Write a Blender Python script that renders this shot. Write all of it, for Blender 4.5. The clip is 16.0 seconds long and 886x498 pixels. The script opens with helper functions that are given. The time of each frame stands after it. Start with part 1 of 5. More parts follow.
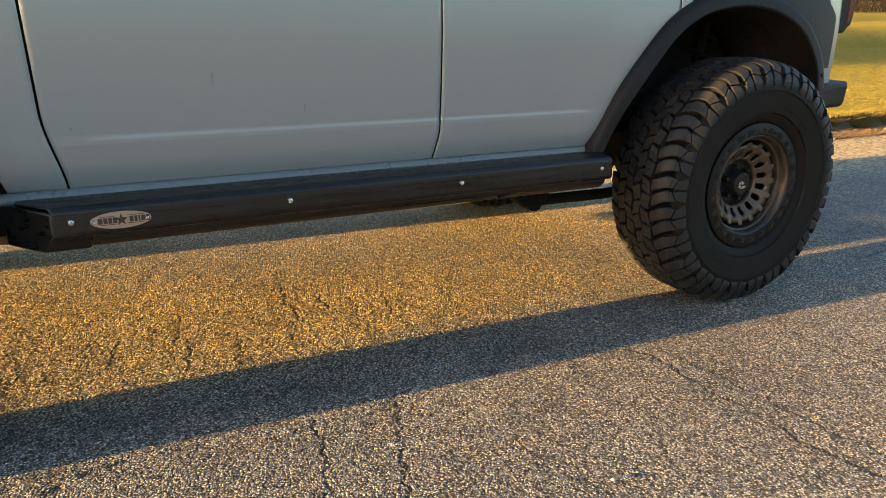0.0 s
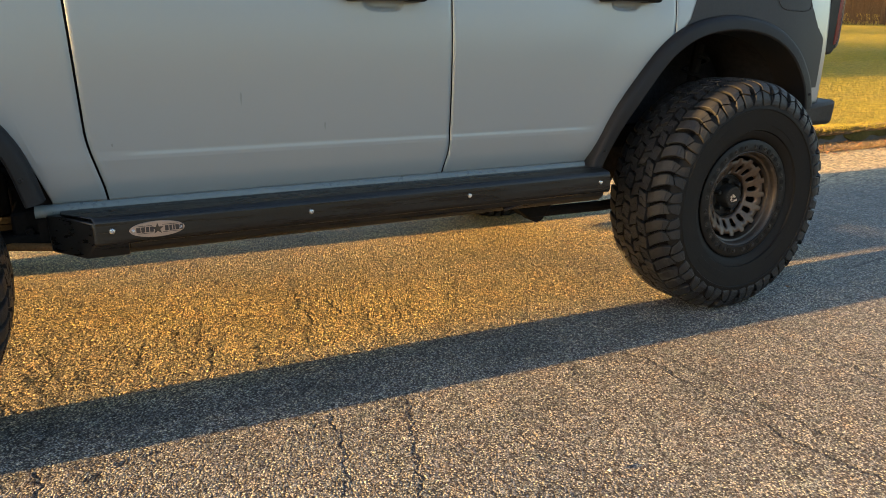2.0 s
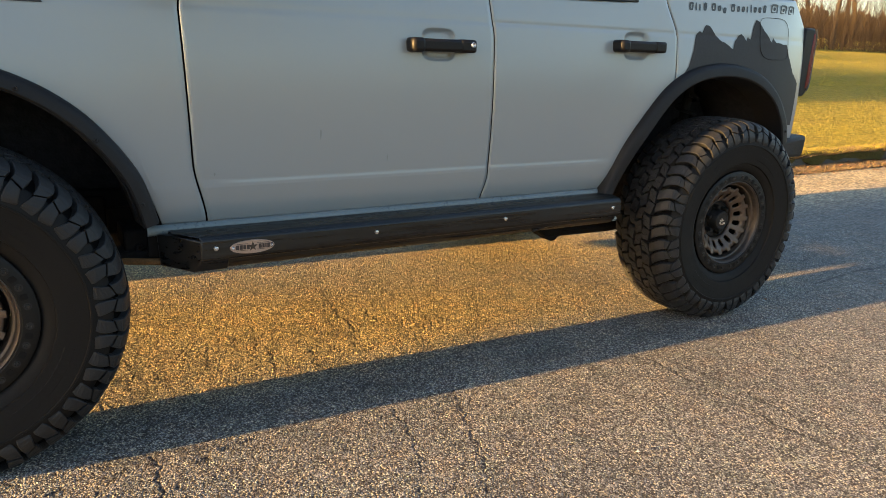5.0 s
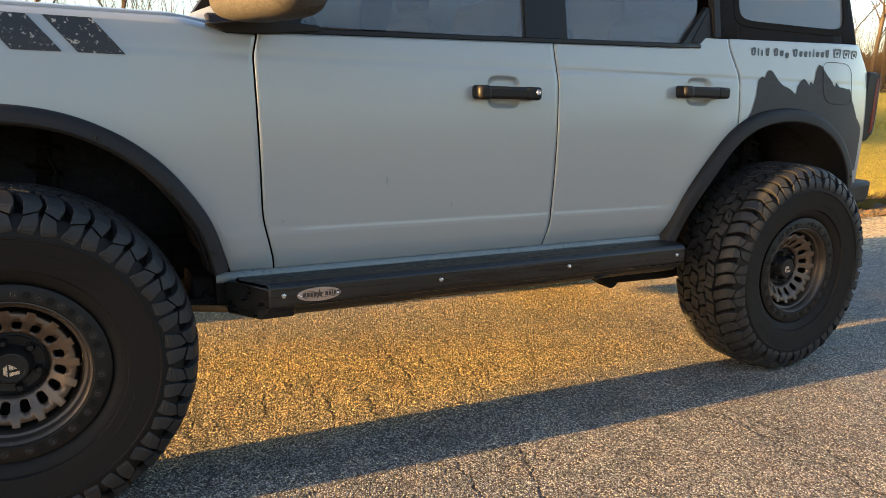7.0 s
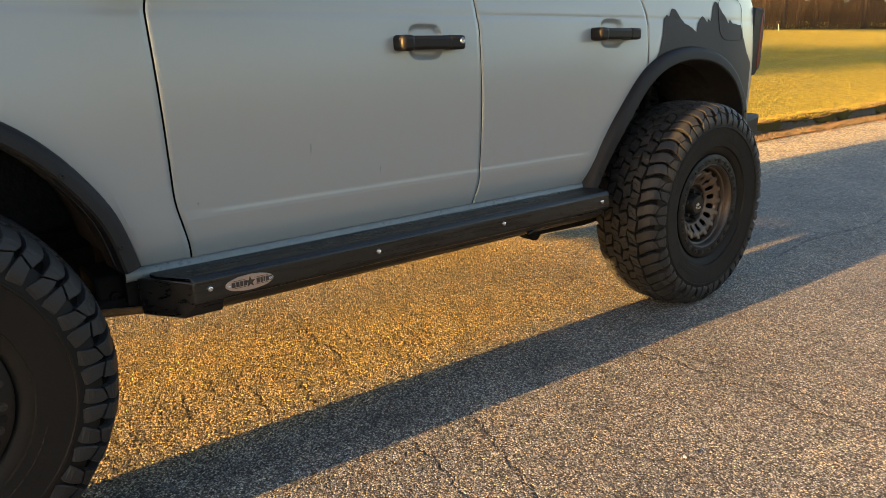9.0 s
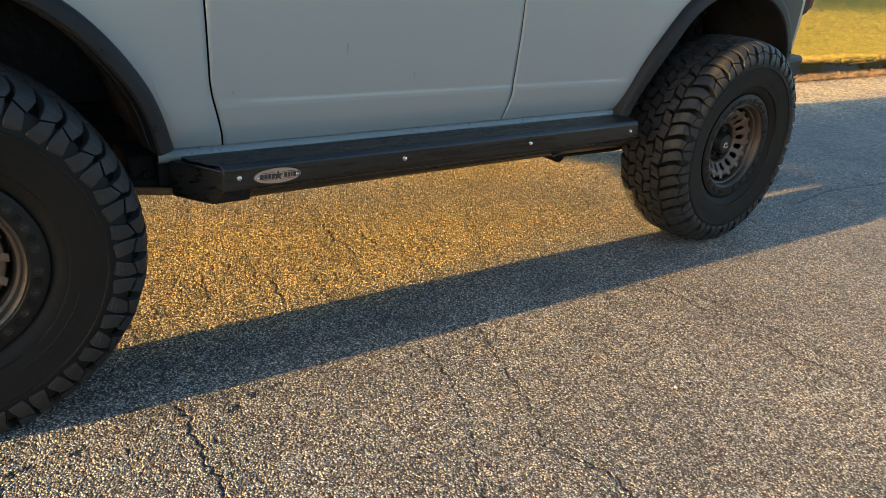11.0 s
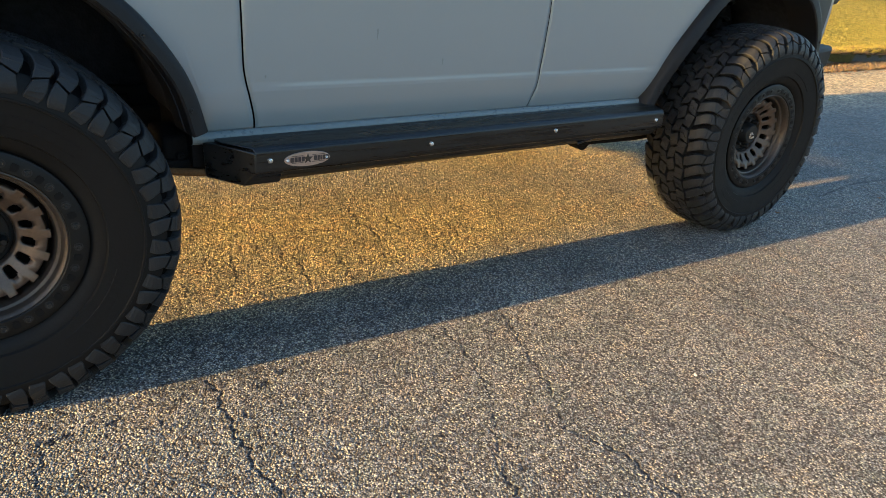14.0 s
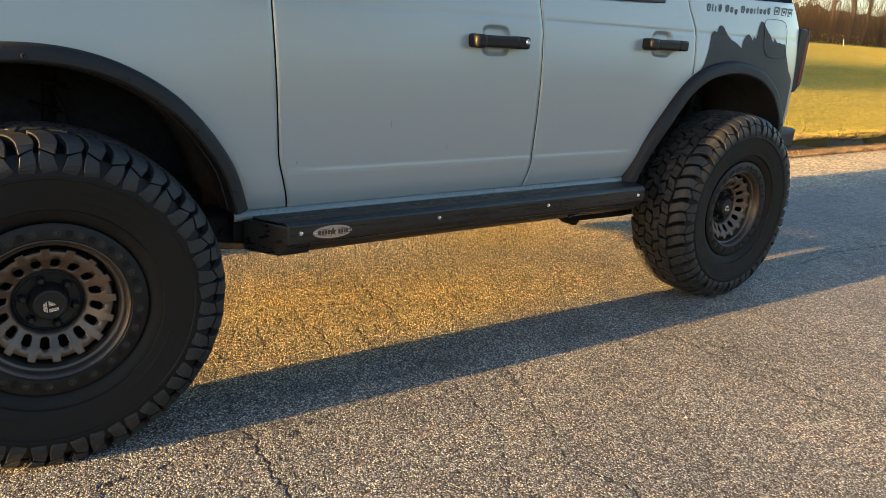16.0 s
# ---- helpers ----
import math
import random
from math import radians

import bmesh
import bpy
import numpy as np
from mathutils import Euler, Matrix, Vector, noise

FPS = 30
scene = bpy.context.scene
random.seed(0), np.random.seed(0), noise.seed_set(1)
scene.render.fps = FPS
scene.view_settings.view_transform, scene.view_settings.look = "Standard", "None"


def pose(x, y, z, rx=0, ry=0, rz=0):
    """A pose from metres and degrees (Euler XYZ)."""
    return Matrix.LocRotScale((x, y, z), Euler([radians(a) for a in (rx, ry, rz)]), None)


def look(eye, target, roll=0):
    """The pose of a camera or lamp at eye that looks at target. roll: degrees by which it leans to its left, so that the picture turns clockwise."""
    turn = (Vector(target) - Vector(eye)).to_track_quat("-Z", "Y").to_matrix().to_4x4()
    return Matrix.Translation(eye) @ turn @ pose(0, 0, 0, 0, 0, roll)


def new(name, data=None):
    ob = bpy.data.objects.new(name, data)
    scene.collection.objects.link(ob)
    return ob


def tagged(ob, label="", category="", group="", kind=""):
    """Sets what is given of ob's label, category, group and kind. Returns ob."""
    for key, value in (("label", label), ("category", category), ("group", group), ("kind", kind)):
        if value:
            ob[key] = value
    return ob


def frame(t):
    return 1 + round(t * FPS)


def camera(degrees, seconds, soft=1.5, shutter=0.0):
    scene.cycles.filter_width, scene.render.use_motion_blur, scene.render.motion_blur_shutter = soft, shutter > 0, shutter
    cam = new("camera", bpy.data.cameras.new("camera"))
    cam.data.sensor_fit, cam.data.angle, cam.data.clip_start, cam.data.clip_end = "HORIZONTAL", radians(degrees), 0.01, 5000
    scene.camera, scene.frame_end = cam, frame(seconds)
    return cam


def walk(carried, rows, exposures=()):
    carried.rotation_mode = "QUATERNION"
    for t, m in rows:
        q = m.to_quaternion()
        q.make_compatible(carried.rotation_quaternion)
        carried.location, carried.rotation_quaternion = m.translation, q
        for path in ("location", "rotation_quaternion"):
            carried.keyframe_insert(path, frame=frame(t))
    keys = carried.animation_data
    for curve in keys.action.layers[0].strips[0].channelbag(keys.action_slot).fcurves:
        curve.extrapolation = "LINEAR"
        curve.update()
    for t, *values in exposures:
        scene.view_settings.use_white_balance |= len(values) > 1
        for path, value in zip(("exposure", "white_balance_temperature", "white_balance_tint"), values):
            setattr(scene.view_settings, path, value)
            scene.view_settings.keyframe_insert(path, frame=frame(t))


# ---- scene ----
cam = camera(64.3, 16.0, soft=0.8)
PATH = [
    (0, (0.757, -2.814, 0.997), (1.628, -1.109, 0.416), 0.1),
    (0.5, (0.741, -2.804, 1.003), (1.585, -1.083, 0.431), 0.3),
    (1, (0.707, -2.803, 1.013), (1.526, -1.069, 0.446), 0.2),
    (1.5, (0.68, -2.825, 1.019), (1.509, -1.096, 0.451), 0.2),
    (2, (0.666, -2.926, 1.038), (1.541, -1.216, 0.481), 0.4),
    (2.5, (0.626, -3.058, 1.057), (1.529, -1.355, 0.524), 0.5),
    (3, (0.536, -3.126, 1.069), (1.435, -1.412, 0.563), 0.1),
    (3.2, (0.501, -3.129, 1.071), (1.396, -1.416, 0.561), 0.0),
    (5.3, (0.249, -3.065, 1.144), (1.234, -1.403, 0.624), 2.0),
    (5.5, (0.245, -3.06, 1.143), (1.226, -1.389, 0.648), 2.2),
    (6, (0.232, -3.054, 1.149), (1.203, -1.364, 0.698), 2.4),
    (6.5, (0.209, -3.041, 1.146), (1.151, -1.328, 0.724), 2.0),
    (7, (0.182, -2.987, 1.15), (1.089, -1.253, 0.74), 1.4),
    (7.5, (0.24, -2.875, 1.141), (1.128, -1.129, 0.739), 1.0),
    (8, (0.257, -2.795, 1.143), (1.205, -1.085, 0.72), 0.3),
    (8.5, (0.151, -2.74, 1.156), (1.243, -1.133, 0.678), -0.8),
    (9, (0.094, -2.722, 1.148), (1.291, -1.212, 0.615), -1.3),
    (9.2, (0.088, -2.719, 1.152), (1.308, -1.234, 0.599), -1.1),
    (11.3, (0.05, -2.73, 1.181), (1.158, -1.271, 0.379), 5.5),
    (11.5, (0.051, -2.73, 1.182), (1.142, -1.262, 0.372), 5.5),
    (12, (0.045, -2.715, 1.187), (1.104, -1.236, 0.356), 5.7),
    (12.5, (0.047, -2.712, 1.19), (1.084, -1.229, 0.339), 6.1),
    (13, (0.05, -2.718, 1.196), (1.081, -1.241, 0.327), 6.5),
    (13.5, (0.046, -2.731, 1.208), (1.093, -1.264, 0.341), 6.3),
    (14, (0.017, -2.748, 1.185), (1.091, -1.275, 0.361), 5.2),
    (14.5, (-0.014, -2.793, 1.17), (1.084, -1.294, 0.43), 3.9),
    (15, (-0.057, -2.92, 1.159), (1.052, -1.39, 0.505), 3.1),
    (15.5, (-0.107, -2.985, 1.173), (0.999, -1.428, 0.579), 3.1),
    (16, (-0.172, -2.972, 1.184), (0.941, -1.411, 0.612), 3.3),
]
walk(cam, [(t, look(eye, target, roll)) for t, eye, target, roll in PATH], exposures=((0.0, 2.66, 5820, 13), (1.5, 2.76, 5980, 14), (3.0, 2.70, 6000, 14), (6.0, 2.76, 5800, 15), (7.0, 2.86, 5900, 17), (8.0, 2.88, 5900, 16), (8.5, 2.86, 6250, 18), (9.0, 2.70, 6300, 17), (12.0, 2.70, 5200, 9), (14.5, 2.71, 5200, 9), (15.5, 2.76, 5500, 11), (16.0, 2.75, 5550, 12)))

# ---- world, sun, exposure ----
SUN_ELEV, SUN_SLOPE = 7.0, -0.047
world = bpy.data.worlds.new("sky")
scene.world = world
world.use_nodes = True
wn = world.node_tree.nodes
sky = wn.new("ShaderNodeTexSky")
sky.sky_type = "NISHITA"
sky.sun_disc = False
sky.sun_elevation = radians(SUN_ELEV)
sky.sun_rotation = radians(-87.2)
sky.air_density, sky.dust_density, sky.ozone_density = 1.0, 1.5, 1.0
wn["Background"].inputs["Strength"].default_value = 0.076
world.node_tree.links.new(sky.outputs[0], wn["Background"].inputs["Color"])
sun_data = bpy.data.lights.new("sun", "SUN")
sun_data.energy, sun_data.angle, sun_data.color = 5.0, radians(0.55), (1.0, 0.57, 0.165)
sun = new("sun", sun_data)
sun.matrix_world = look((0, 0, 30), (1.0, SUN_SLOPE, 30 - math.tan(radians(SUN_ELEV))))


# ---- materials ----
def material(name, color, rough=0.6, metal=0.0, coat=0.0, spec=0.5):
    m = bpy.data.materials.new(name)
    m.use_nodes = True
    b = m.node_tree.nodes["Principled BSDF"]
    b.inputs["Base Color"].default_value = (*color, 1)
    b.inputs["Roughness"].default_value = rough
    b.inputs["Metallic"].default_value = metal
    b.inputs["Coat Weight"].default_value = coat
    b.inputs["Coat Roughness"].default_value = 0.05
    b.inputs["Specular IOR Level"].default_value = spec
    return m


def add(m, kind, **values):
    n = m.node_tree.nodes.new(kind)
    for k, v in values.items():
        n.inputs[k.replace("_", " ")].default_value = v
    return n


def wire(m, a, b):
    m.node_tree.links.new(a, b)


def coords(m, scale=(1, 1, 1)):
    c = m.node_tree.nodes.new("ShaderNodeTexCoord")
    p = m.node_tree.nodes.new("ShaderNodeMapping")
    p.inputs["Scale"].default_value = scale
    wire(m, c.outputs["Object"], p.inputs["Vector"])
    return p.outputs["Vector"]


def ramp(m, source, stops):
    r = m.node_tree.nodes.new("ShaderNodeValToRGB")
    while len(r.color_ramp.elements) < len(stops):
        r.color_ramp.elements.new(0.5)
    for e, (at, col) in zip(r.color_ramp.elements, stops):
        e.position, e.color = at, (*col, 1) if len(col) == 3 else col
    wire(m, source, r.inputs["Fac"])
    return r.outputs["Color"]


def noise_tex(m, vec, scale, detail=4.0, rough=0.55):
    n = add(m, "ShaderNodeTexNoise", Scale=scale, Detail=detail, Roughness=rough)
    wire(m, vec, n.inputs["Vector"])
    return n.outputs["Fac"]


def mix(m, fac, a, b, how="MIX"):
    n = m.node_tree.nodes.new("ShaderNodeMix")
    n.data_type, n.blend_type = "RGBA", how
    for sock, v in ((n.inputs[0], fac), (n.inputs[6], a), (n.inputs[7], b)):
        if isinstance(v, (int, float)):
            sock.default_value = v
        elif isinstance(v, tuple):
            sock.default_value = (*v, 1)
        else:
            wire(m, v, sock)
    return n.outputs[2]


def bump(m, height, strength, distance, under=None):
    n = add(m, "ShaderNodeBump", Strength=strength, Distance=distance)
    wire(m, height, n.inputs["Height"])
    if under:
        wire(m, under, n.inputs["Normal"])
    return n.outputs["Normal"]


def shader(m):
    return m.node_tree.nodes["Principled BSDF"]


def worn(name, a, b, rough=(0.5, 0.7), scale=30.0, relief=0.0, metal=0.0, coat=0.0, spec=0.5):
    """A surface of two close tones with grain at two scales."""
    m = material(name, a, rough[0], metal, coat, spec)
    v = coords(m)
    big, fine = noise_tex(m, v, scale * 0.15), noise_tex(m, v, scale * 4)
    f = mix(m, 0.5, big, fine)
    wire(m, ramp(m, f, [(0.35, a), (0.65, b)]), shader(m).inputs["Base Color"])
    wire(m, ramp(m, f, [(0.3, (rough[0],) * 3), (0.7, (rough[1],) * 3)]), shader(m).inputs["Roughness"])
    if relief:
        wire(m, bump(m, fine, 0.5, relief), shader(m).inputs["Normal"])
    return m


# chip-sealed road: pale and dark stones in dark binder
M_ROAD = material("chip_seal_road", (0.2, 0.19, 0.18), 0.85)
v = coords(M_ROAD)
chips = add(M_ROAD, "ShaderNodeTexVoronoi", Scale=120.0, Randomness=1.0)
wire(M_ROAD, v, chips.inputs["Vector"])
stone = ramp(M_ROAD, chips.outputs["Color"], [(0.1, (0.11, 0.108, 0.103)), (0.45, (0.19, 0.186, 0.176)), (0.8, (0.26, 0.253, 0.238)), (1.0, (0.40, 0.385, 0.36))])
gap = ramp(M_ROAD, chips.outputs["Distance"], [(0.35, (1, 1, 1)), (0.75, (0.6, 0.6, 0.6))])
patch = ramp(M_ROAD, noise_tex(M_ROAD, v, 1.7, 6.0, 0.6), [(0.3, (0.78, 0.78, 0.8)), (0.7, (1.12, 1.1, 1.06))])
wire(M_ROAD, mix(M_ROAD, 1.0, mix(M_ROAD, 1.0, stone, gap, "MULTIPLY"), patch, "MULTIPLY"), shader(M_ROAD).inputs["Base Color"])
wire(M_ROAD, bump(M_ROAD, chips.outputs["Distance"], 0.5, -0.004, bump(M_ROAD, noise_tex(M_ROAD, v, 45.0, 3.0), 0.4, 0.01)), shader(M_ROAD).inputs["Normal"])

# the same road close by, where every stone is modelled and has its own tone
M_CHIPS = material("loose_set_stone_chips", (0.2, 0.19, 0.18), 0.8)
tone = M_CHIPS.node_tree.nodes.new("ShaderNodeAttribute")
tone.attribute_name = "tone"
v = coords(M_CHIPS)
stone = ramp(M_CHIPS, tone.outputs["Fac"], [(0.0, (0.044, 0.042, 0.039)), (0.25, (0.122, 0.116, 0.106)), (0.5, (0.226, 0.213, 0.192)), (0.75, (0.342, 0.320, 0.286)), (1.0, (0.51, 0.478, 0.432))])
patch = ramp(M_CHIPS, noise_tex(M_CHIPS, v, 1.7, 6.0, 0.6), [(0.3, (0.78, 0.78, 0.8)), (0.7, (1.12, 1.1, 1.06))])
grain = add(M_CHIPS, "ShaderNodeTexVoronoi", Scale=195.0)
wire(M_CHIPS, v, grain.inputs["Vector"])
hue = ramp(M_CHIPS, grain.outputs["Color"], [(0.15, (1.12, 0.94, 0.86)), (0.4, (1.0, 1.0, 1.0)), (0.6, (0.9, 0.98, 1.12)), (0.85, (1.05, 1.02, 0.84))])
cast = ramp(M_CHIPS, noise_tex(M_CHIPS, v, 9.0, 5.0, 0.65), [(0.32, (0.80, 0.84, 0.80)), (0.5, (1.0, 1.0, 1.0)), (0.68, (1.14, 1.03, 0.92))])
# golden sunlight under the car put into the stone colour, plus sandy kerb dust
gold_light_sand = M_CHIPS.node_tree.nodes.new("ShaderNodeAttribute")
gold_light_sand.attribute_name = "gold_light_sand"
gold_light_wash = ramp(M_CHIPS, gold_light_sand.outputs["Fac"], [(0.0, (0.93, 0.95, 0.98)), (1.0, (1.68, 1.36, 0.64))])
cast = mix(M_CHIPS, 1.0, cast, gold_light_wash, "MULTIPLY")
clot = ramp(M_CHIPS, noise_tex(M_CHIPS, v, 60.0, 3.0, 0.6), [(0.36, (0.84, 0.84, 0.85)), (0.56, (1.06, 1.06, 1.05))])
warp = add(M_CHIPS, "ShaderNodeTexNoise", Scale=14.0, Detail=3.0)
wire(M_CHIPS, v, warp.inputs["Vector"])
bent = mix(M_CHIPS, 0.06, v, warp.outputs["Color"], "ADD")
vein = add(M_CHIPS, "ShaderNodeTexVoronoi", Scale=7.5)
vein.feature = "DISTANCE_TO_EDGE"
wire(M_CHIPS, bent, vein.inputs["Vector"])
hair = ramp(M_CHIPS, vein.outputs["Distance"], [(0.008, (0, 0, 0)), (0.034, (1, 1, 1))])
some = ramp(M_CHIPS, noise_tex(M_CHIPS, v, 2.3, 3.0), [(0.46, (1, 1, 1)), (0.56, (0, 0, 0))])
hair = mix(M_CHIPS, some, hair, (1, 1, 1))
body = mix(M_CHIPS, 1.0, mix(M_CHIPS, 1.0, stone, patch, "MULTIPLY"), hue, "MULTIPLY")
each = ramp(M_CHIPS, grain.outputs["Color"], [(0.22, (0.24, 0.24, 0.25)), (0.5, (0.92, 0.92, 0.92)), (0.78, (2.1, 2.07, 2.0))])
seat = ramp(M_CHIPS, grain.outputs["Distance"], [(0.32, (1.2, 1.2, 1.2)), (0.68, (0.34, 0.34, 0.35))])
calm = M_CHIPS.node_tree.nodes.new("ShaderNodeAttribute")
calm.attribute_name = "even_far"
body = mix(M_CHIPS, 1.0, body, mix(M_CHIPS, calm.outputs["Fac"], mix(M_CHIPS, 1.0, each, seat, "MULTIPLY"), (0.80, 0.80, 0.80)), "MULTIPLY")
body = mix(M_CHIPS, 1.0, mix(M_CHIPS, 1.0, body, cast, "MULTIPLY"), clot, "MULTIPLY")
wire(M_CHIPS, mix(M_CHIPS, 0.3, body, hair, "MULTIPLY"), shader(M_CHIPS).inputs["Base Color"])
lumps = bump(M_CHIPS, noise_tex(M_CHIPS, v, 70.0, 3.0, 0.6), 0.3, 0.004, bump(M_CHIPS, hair, 0.3, 0.004))
wire(M_CHIPS, bump(M_CHIPS, grain.outputs["Distance"], 0.9, -0.0036, lumps), shader(M_CHIPS).inputs["Normal"])

M_CONCRETE = worn("kerb_concrete", (0.052, 0.047, 0.040), (0.125, 0.114, 0.100), (0.85, 0.95), 14, 0.006)

M_LAWN = material("winter_lawn", (0.12, 0.12, 0.03), 0.9)
v = coords(M_LAWN)
tuft = noise_tex(M_LAWN, v, 9.0, 6.0, 0.7)
broad = noise_tex(M_LAWN, v, 0.35, 3.0)
wire(M_LAWN, mix(M_LAWN, ramp(M_LAWN, broad, [(0.4, (0, 0, 0)), (0.65, (1, 1, 1))]), ramp(M_LAWN, tuft, [(0.3, (0.15, 0.145, 0.02)), (0.7, (0.46, 0.37, 0.055))]),
    ramp(M_LAWN, tuft, [(0.3, (0.19, 0.165, 0.025)), (0.7, (0.50, 0.38, 0.075))])), shader(M_LAWN).inputs["Base Color"])
shader(M_LAWN).inputs["Specular IOR Level"].default_value = 0.1
wire(M_LAWN, bump(M_LAWN, tuft, 1.0, 0.16), shader(M_LAWN).inputs["Normal"])

M_BLADE = worn("grass_blades", (0.155, 0.142, 0.018), (0.32, 0.252, 0.037), (0.7, 0.8), 20, spec=0.1)
M_LEAF = worn("dry_leaves", (0.10, 0.048, 0.02), (0.40, 0.19, 0.065), (0.7, 0.85), 12)
M_TURF = worn("dark_ragged_turf", (0.035, 0.033, 0.010), (0.13, 0.105, 0.030), (0.9, 0.97), 16, 0.03, spec=0.1)
M_SOIL = worn("dry_soil_and_thatch", (0.08, 0.055, 0.026), (0.24, 0.17, 0.082), (0.9, 0.97), 22, 0.02)
M_BARK = worn("grey_brown_bark", (0.04, 0.032, 0.025), (0.10, 0.08, 0.06), (0.85, 0.95), 3, spec=0.1)
M_TWIG = worn("brown_twigs", (0.034, 0.026, 0.019), (0.085, 0.063, 0.043), (0.85, 0.95), 2, spec=0.1)
M_WOODS = worn("far_woods", (0.055, 0.039, 0.027), (0.105, 0.074, 0.048), (0.9, 0.95), 1.2, 0.4)
M_WHITE = worn("white_plastic", (0.5, 0.5, 0.48), (0.6, 0.6, 0.58), (0.5, 0.6), 20)

# pale grey car paint with a thin film of road dust towards the sills
M_PAINT = material("pale_grey_paint", (0.40, 0.425, 0.44), 0.32, 0.0, 0.85)
v = coords(M_PAINT)
dust = ramp(M_PAINT, noise_tex(M_PAINT, v, 2.6, 6.0, 0.65), [(0.42, (0, 0, 0)), (0.75, (1, 1, 1))])
wire(M_PAINT, mix(M_PAINT, mix(M_PAINT, 0.75, (0, 0, 0), dust), (0.243, 0.279, 0.302), (0.243, 0.272, 0.290)), shader(M_PAINT).inputs["Base Color"])
grit = noise_tex(M_PAINT, v, 190.0, 2.0, 0.6)
where = ramp(M_PAINT, noise_tex(M_PAINT, v, 3.3, 4.0, 0.6), [(0.50, (0, 0, 0)), (0.66, (1, 1, 1))])
specks = mix(M_PAINT, where, (0, 0, 0), ramp(M_PAINT, grit, [(0.62, (0, 0, 0)), (0.69, (1, 1, 1))]))
base = shader(M_PAINT).inputs["Base Color"].links[0].from_socket
wire(M_PAINT, mix(M_PAINT, mix(M_PAINT, 0.35, (0, 0, 0), specks), base, (0.30, 0.27, 0.22)), shader(M_PAINT).inputs["Base Color"])
wire(M_PAINT, ramp(M_PAINT, dust, [(0.0, (0.28,) * 3), (1.0, (0.42,) * 3)]), shader(M_PAINT).inputs["Roughness"])
shader(M_PAINT).inputs["Coat Roughness"].default_value = 0.24
shader(M_PAINT).inputs["Coat Weight"].default_value = 1.0
shader(M_PAINT).inputs["Coat IOR"].default_value = 1.58
M_SCUFF = worn("faint_grey_scuff", (0.15, 0.175, 0.19), (0.21, 0.24, 0.26), (0.5, 0.65), 120)
M_RUST = worn("rusty_steel", (0.09, 0.045, 0.017), (0.20, 0.105, 0.04), (0.7, 0.85), 45, 0.002, spec=0.2)
M_SILL = worn("dark_sill_finish", (0.12, 0.148, 0.160), (0.155, 0.186, 0.198), (0.24, 0.36), 20)
M_DECAL = worn("charcoal_vinyl", (0.024, 0.025, 0.027), (0.037, 0.0375, 0.040), (0.5, 0.62), 25, spec=0.25)
M_STRIPE = material("flaked_black_vinyl", (0.012, 0.012, 0.013), 0.45)
v = coords(M_STRIPE)
flake = ramp(M_STRIPE, noise_tex(M_STRIPE, v, 75.0, 5.0, 0.7), [(0.58, (0, 0, 0)), (0.64, (1, 1, 1))])
wire(M_STRIPE, mix(M_STRIPE, flake, (0.012, 0.012, 0.013), (0.35, 0.33, 0.3)), shader(M_STRIPE).inputs["Base Color"])
M_LETTER = material("dark_slate_vinyl", (0.035, 0.05, 0.07), 0.4)
M_FLARE = worn("charcoal_plastic", (0.0060, 0.0059, 0.0066), (0.0118, 0.0115, 0.0128), (0.5, 0.68), 40, 0.0015, spec=0.30)
M_BLACK = worn("black_plastic", (0.005, 0.005, 0.006), (0.010, 0.010, 0.011), (0.35, 0.55), 40, 0.001, spec=0.25)
M_SLIDER = material("black_powder_coat", (0.008, 0.008, 0.008), 0.4, spec=0.45)
v = coords(M_SLIDER, (3.0, 40.0, 70.0))
smear = noise_tex(M_SLIDER, v, 1.0, 5.0, 0.6)
speck = noise_tex(M_SLIDER, coords(M_SLIDER), 140.0, 3.0, 0.6)
wire(M_SLIDER, ramp(M_SLIDER, mix(M_SLIDER, 0.35, smear, speck), [(0.38, (0.0045, 0.0045, 0.005)), (0.55, (0.009, 0.009, 0.009)), (0.72, (0.02, 0.018, 0.016))]), shader(M_SLIDER).inputs["Base Color"])
wire(M_SLIDER, ramp(M_SLIDER, smear, [(0.35, (0.20,) * 3), (0.65, (0.48,) * 3)]), shader(M_SLIDER).inputs["Roughness"])
wire(M_SLIDER, bump(M_SLIDER, smear, 0.35, 0.002, bump(M_SLIDER, speck, 0.3, 0.001)), shader(M_SLIDER).inputs["Normal"])
M_DIRT = worn("underbody_black", (0.004, 0.004, 0.004), (0.014, 0.012, 0.011), (0.75, 0.95), 18, 0.004, spec=0.15)
M_LINER = worn("wheel_well_felt", (0.015, 0.0155, 0.0185), (0.040, 0.041, 0.047), (0.85, 0.95), 9, 0.012, spec=0.1)
M_RUBBER = material("tyre_rubber", (0.02, 0.02, 0.02), 0.7)
v = coords(M_RUBBER)
dusty = noise_tex(M_RUBBER, v, 6.0, 6.0, 0.65)
wire(M_RUBBER, ramp(M_RUBBER, dusty, [(0.35, (0.0050, 0.0048, 0.0049)), (0.6, (0.0083, 0.0078, 0.0076)), (0.85, (0.017, 0.0153, 0.0136))]), shader(M_RUBBER).inputs["Base Color"])
wire(M_RUBBER, bump(M_RUBBER, noise_tex(M_RUBBER, v, 160.0, 3.0), 0.3, 0.002), shader(M_RUBBER).inputs["Normal"])
wire(M_RUBBER, ramp(M_RUBBER, dusty, [(0.3, (0.5,) * 3), (0.7, (0.75,) * 3)]), shader(M_RUBBER).inputs["Roughness"])
shader(M_RUBBER).inputs["Specular IOR Level"].default_value = 0.2
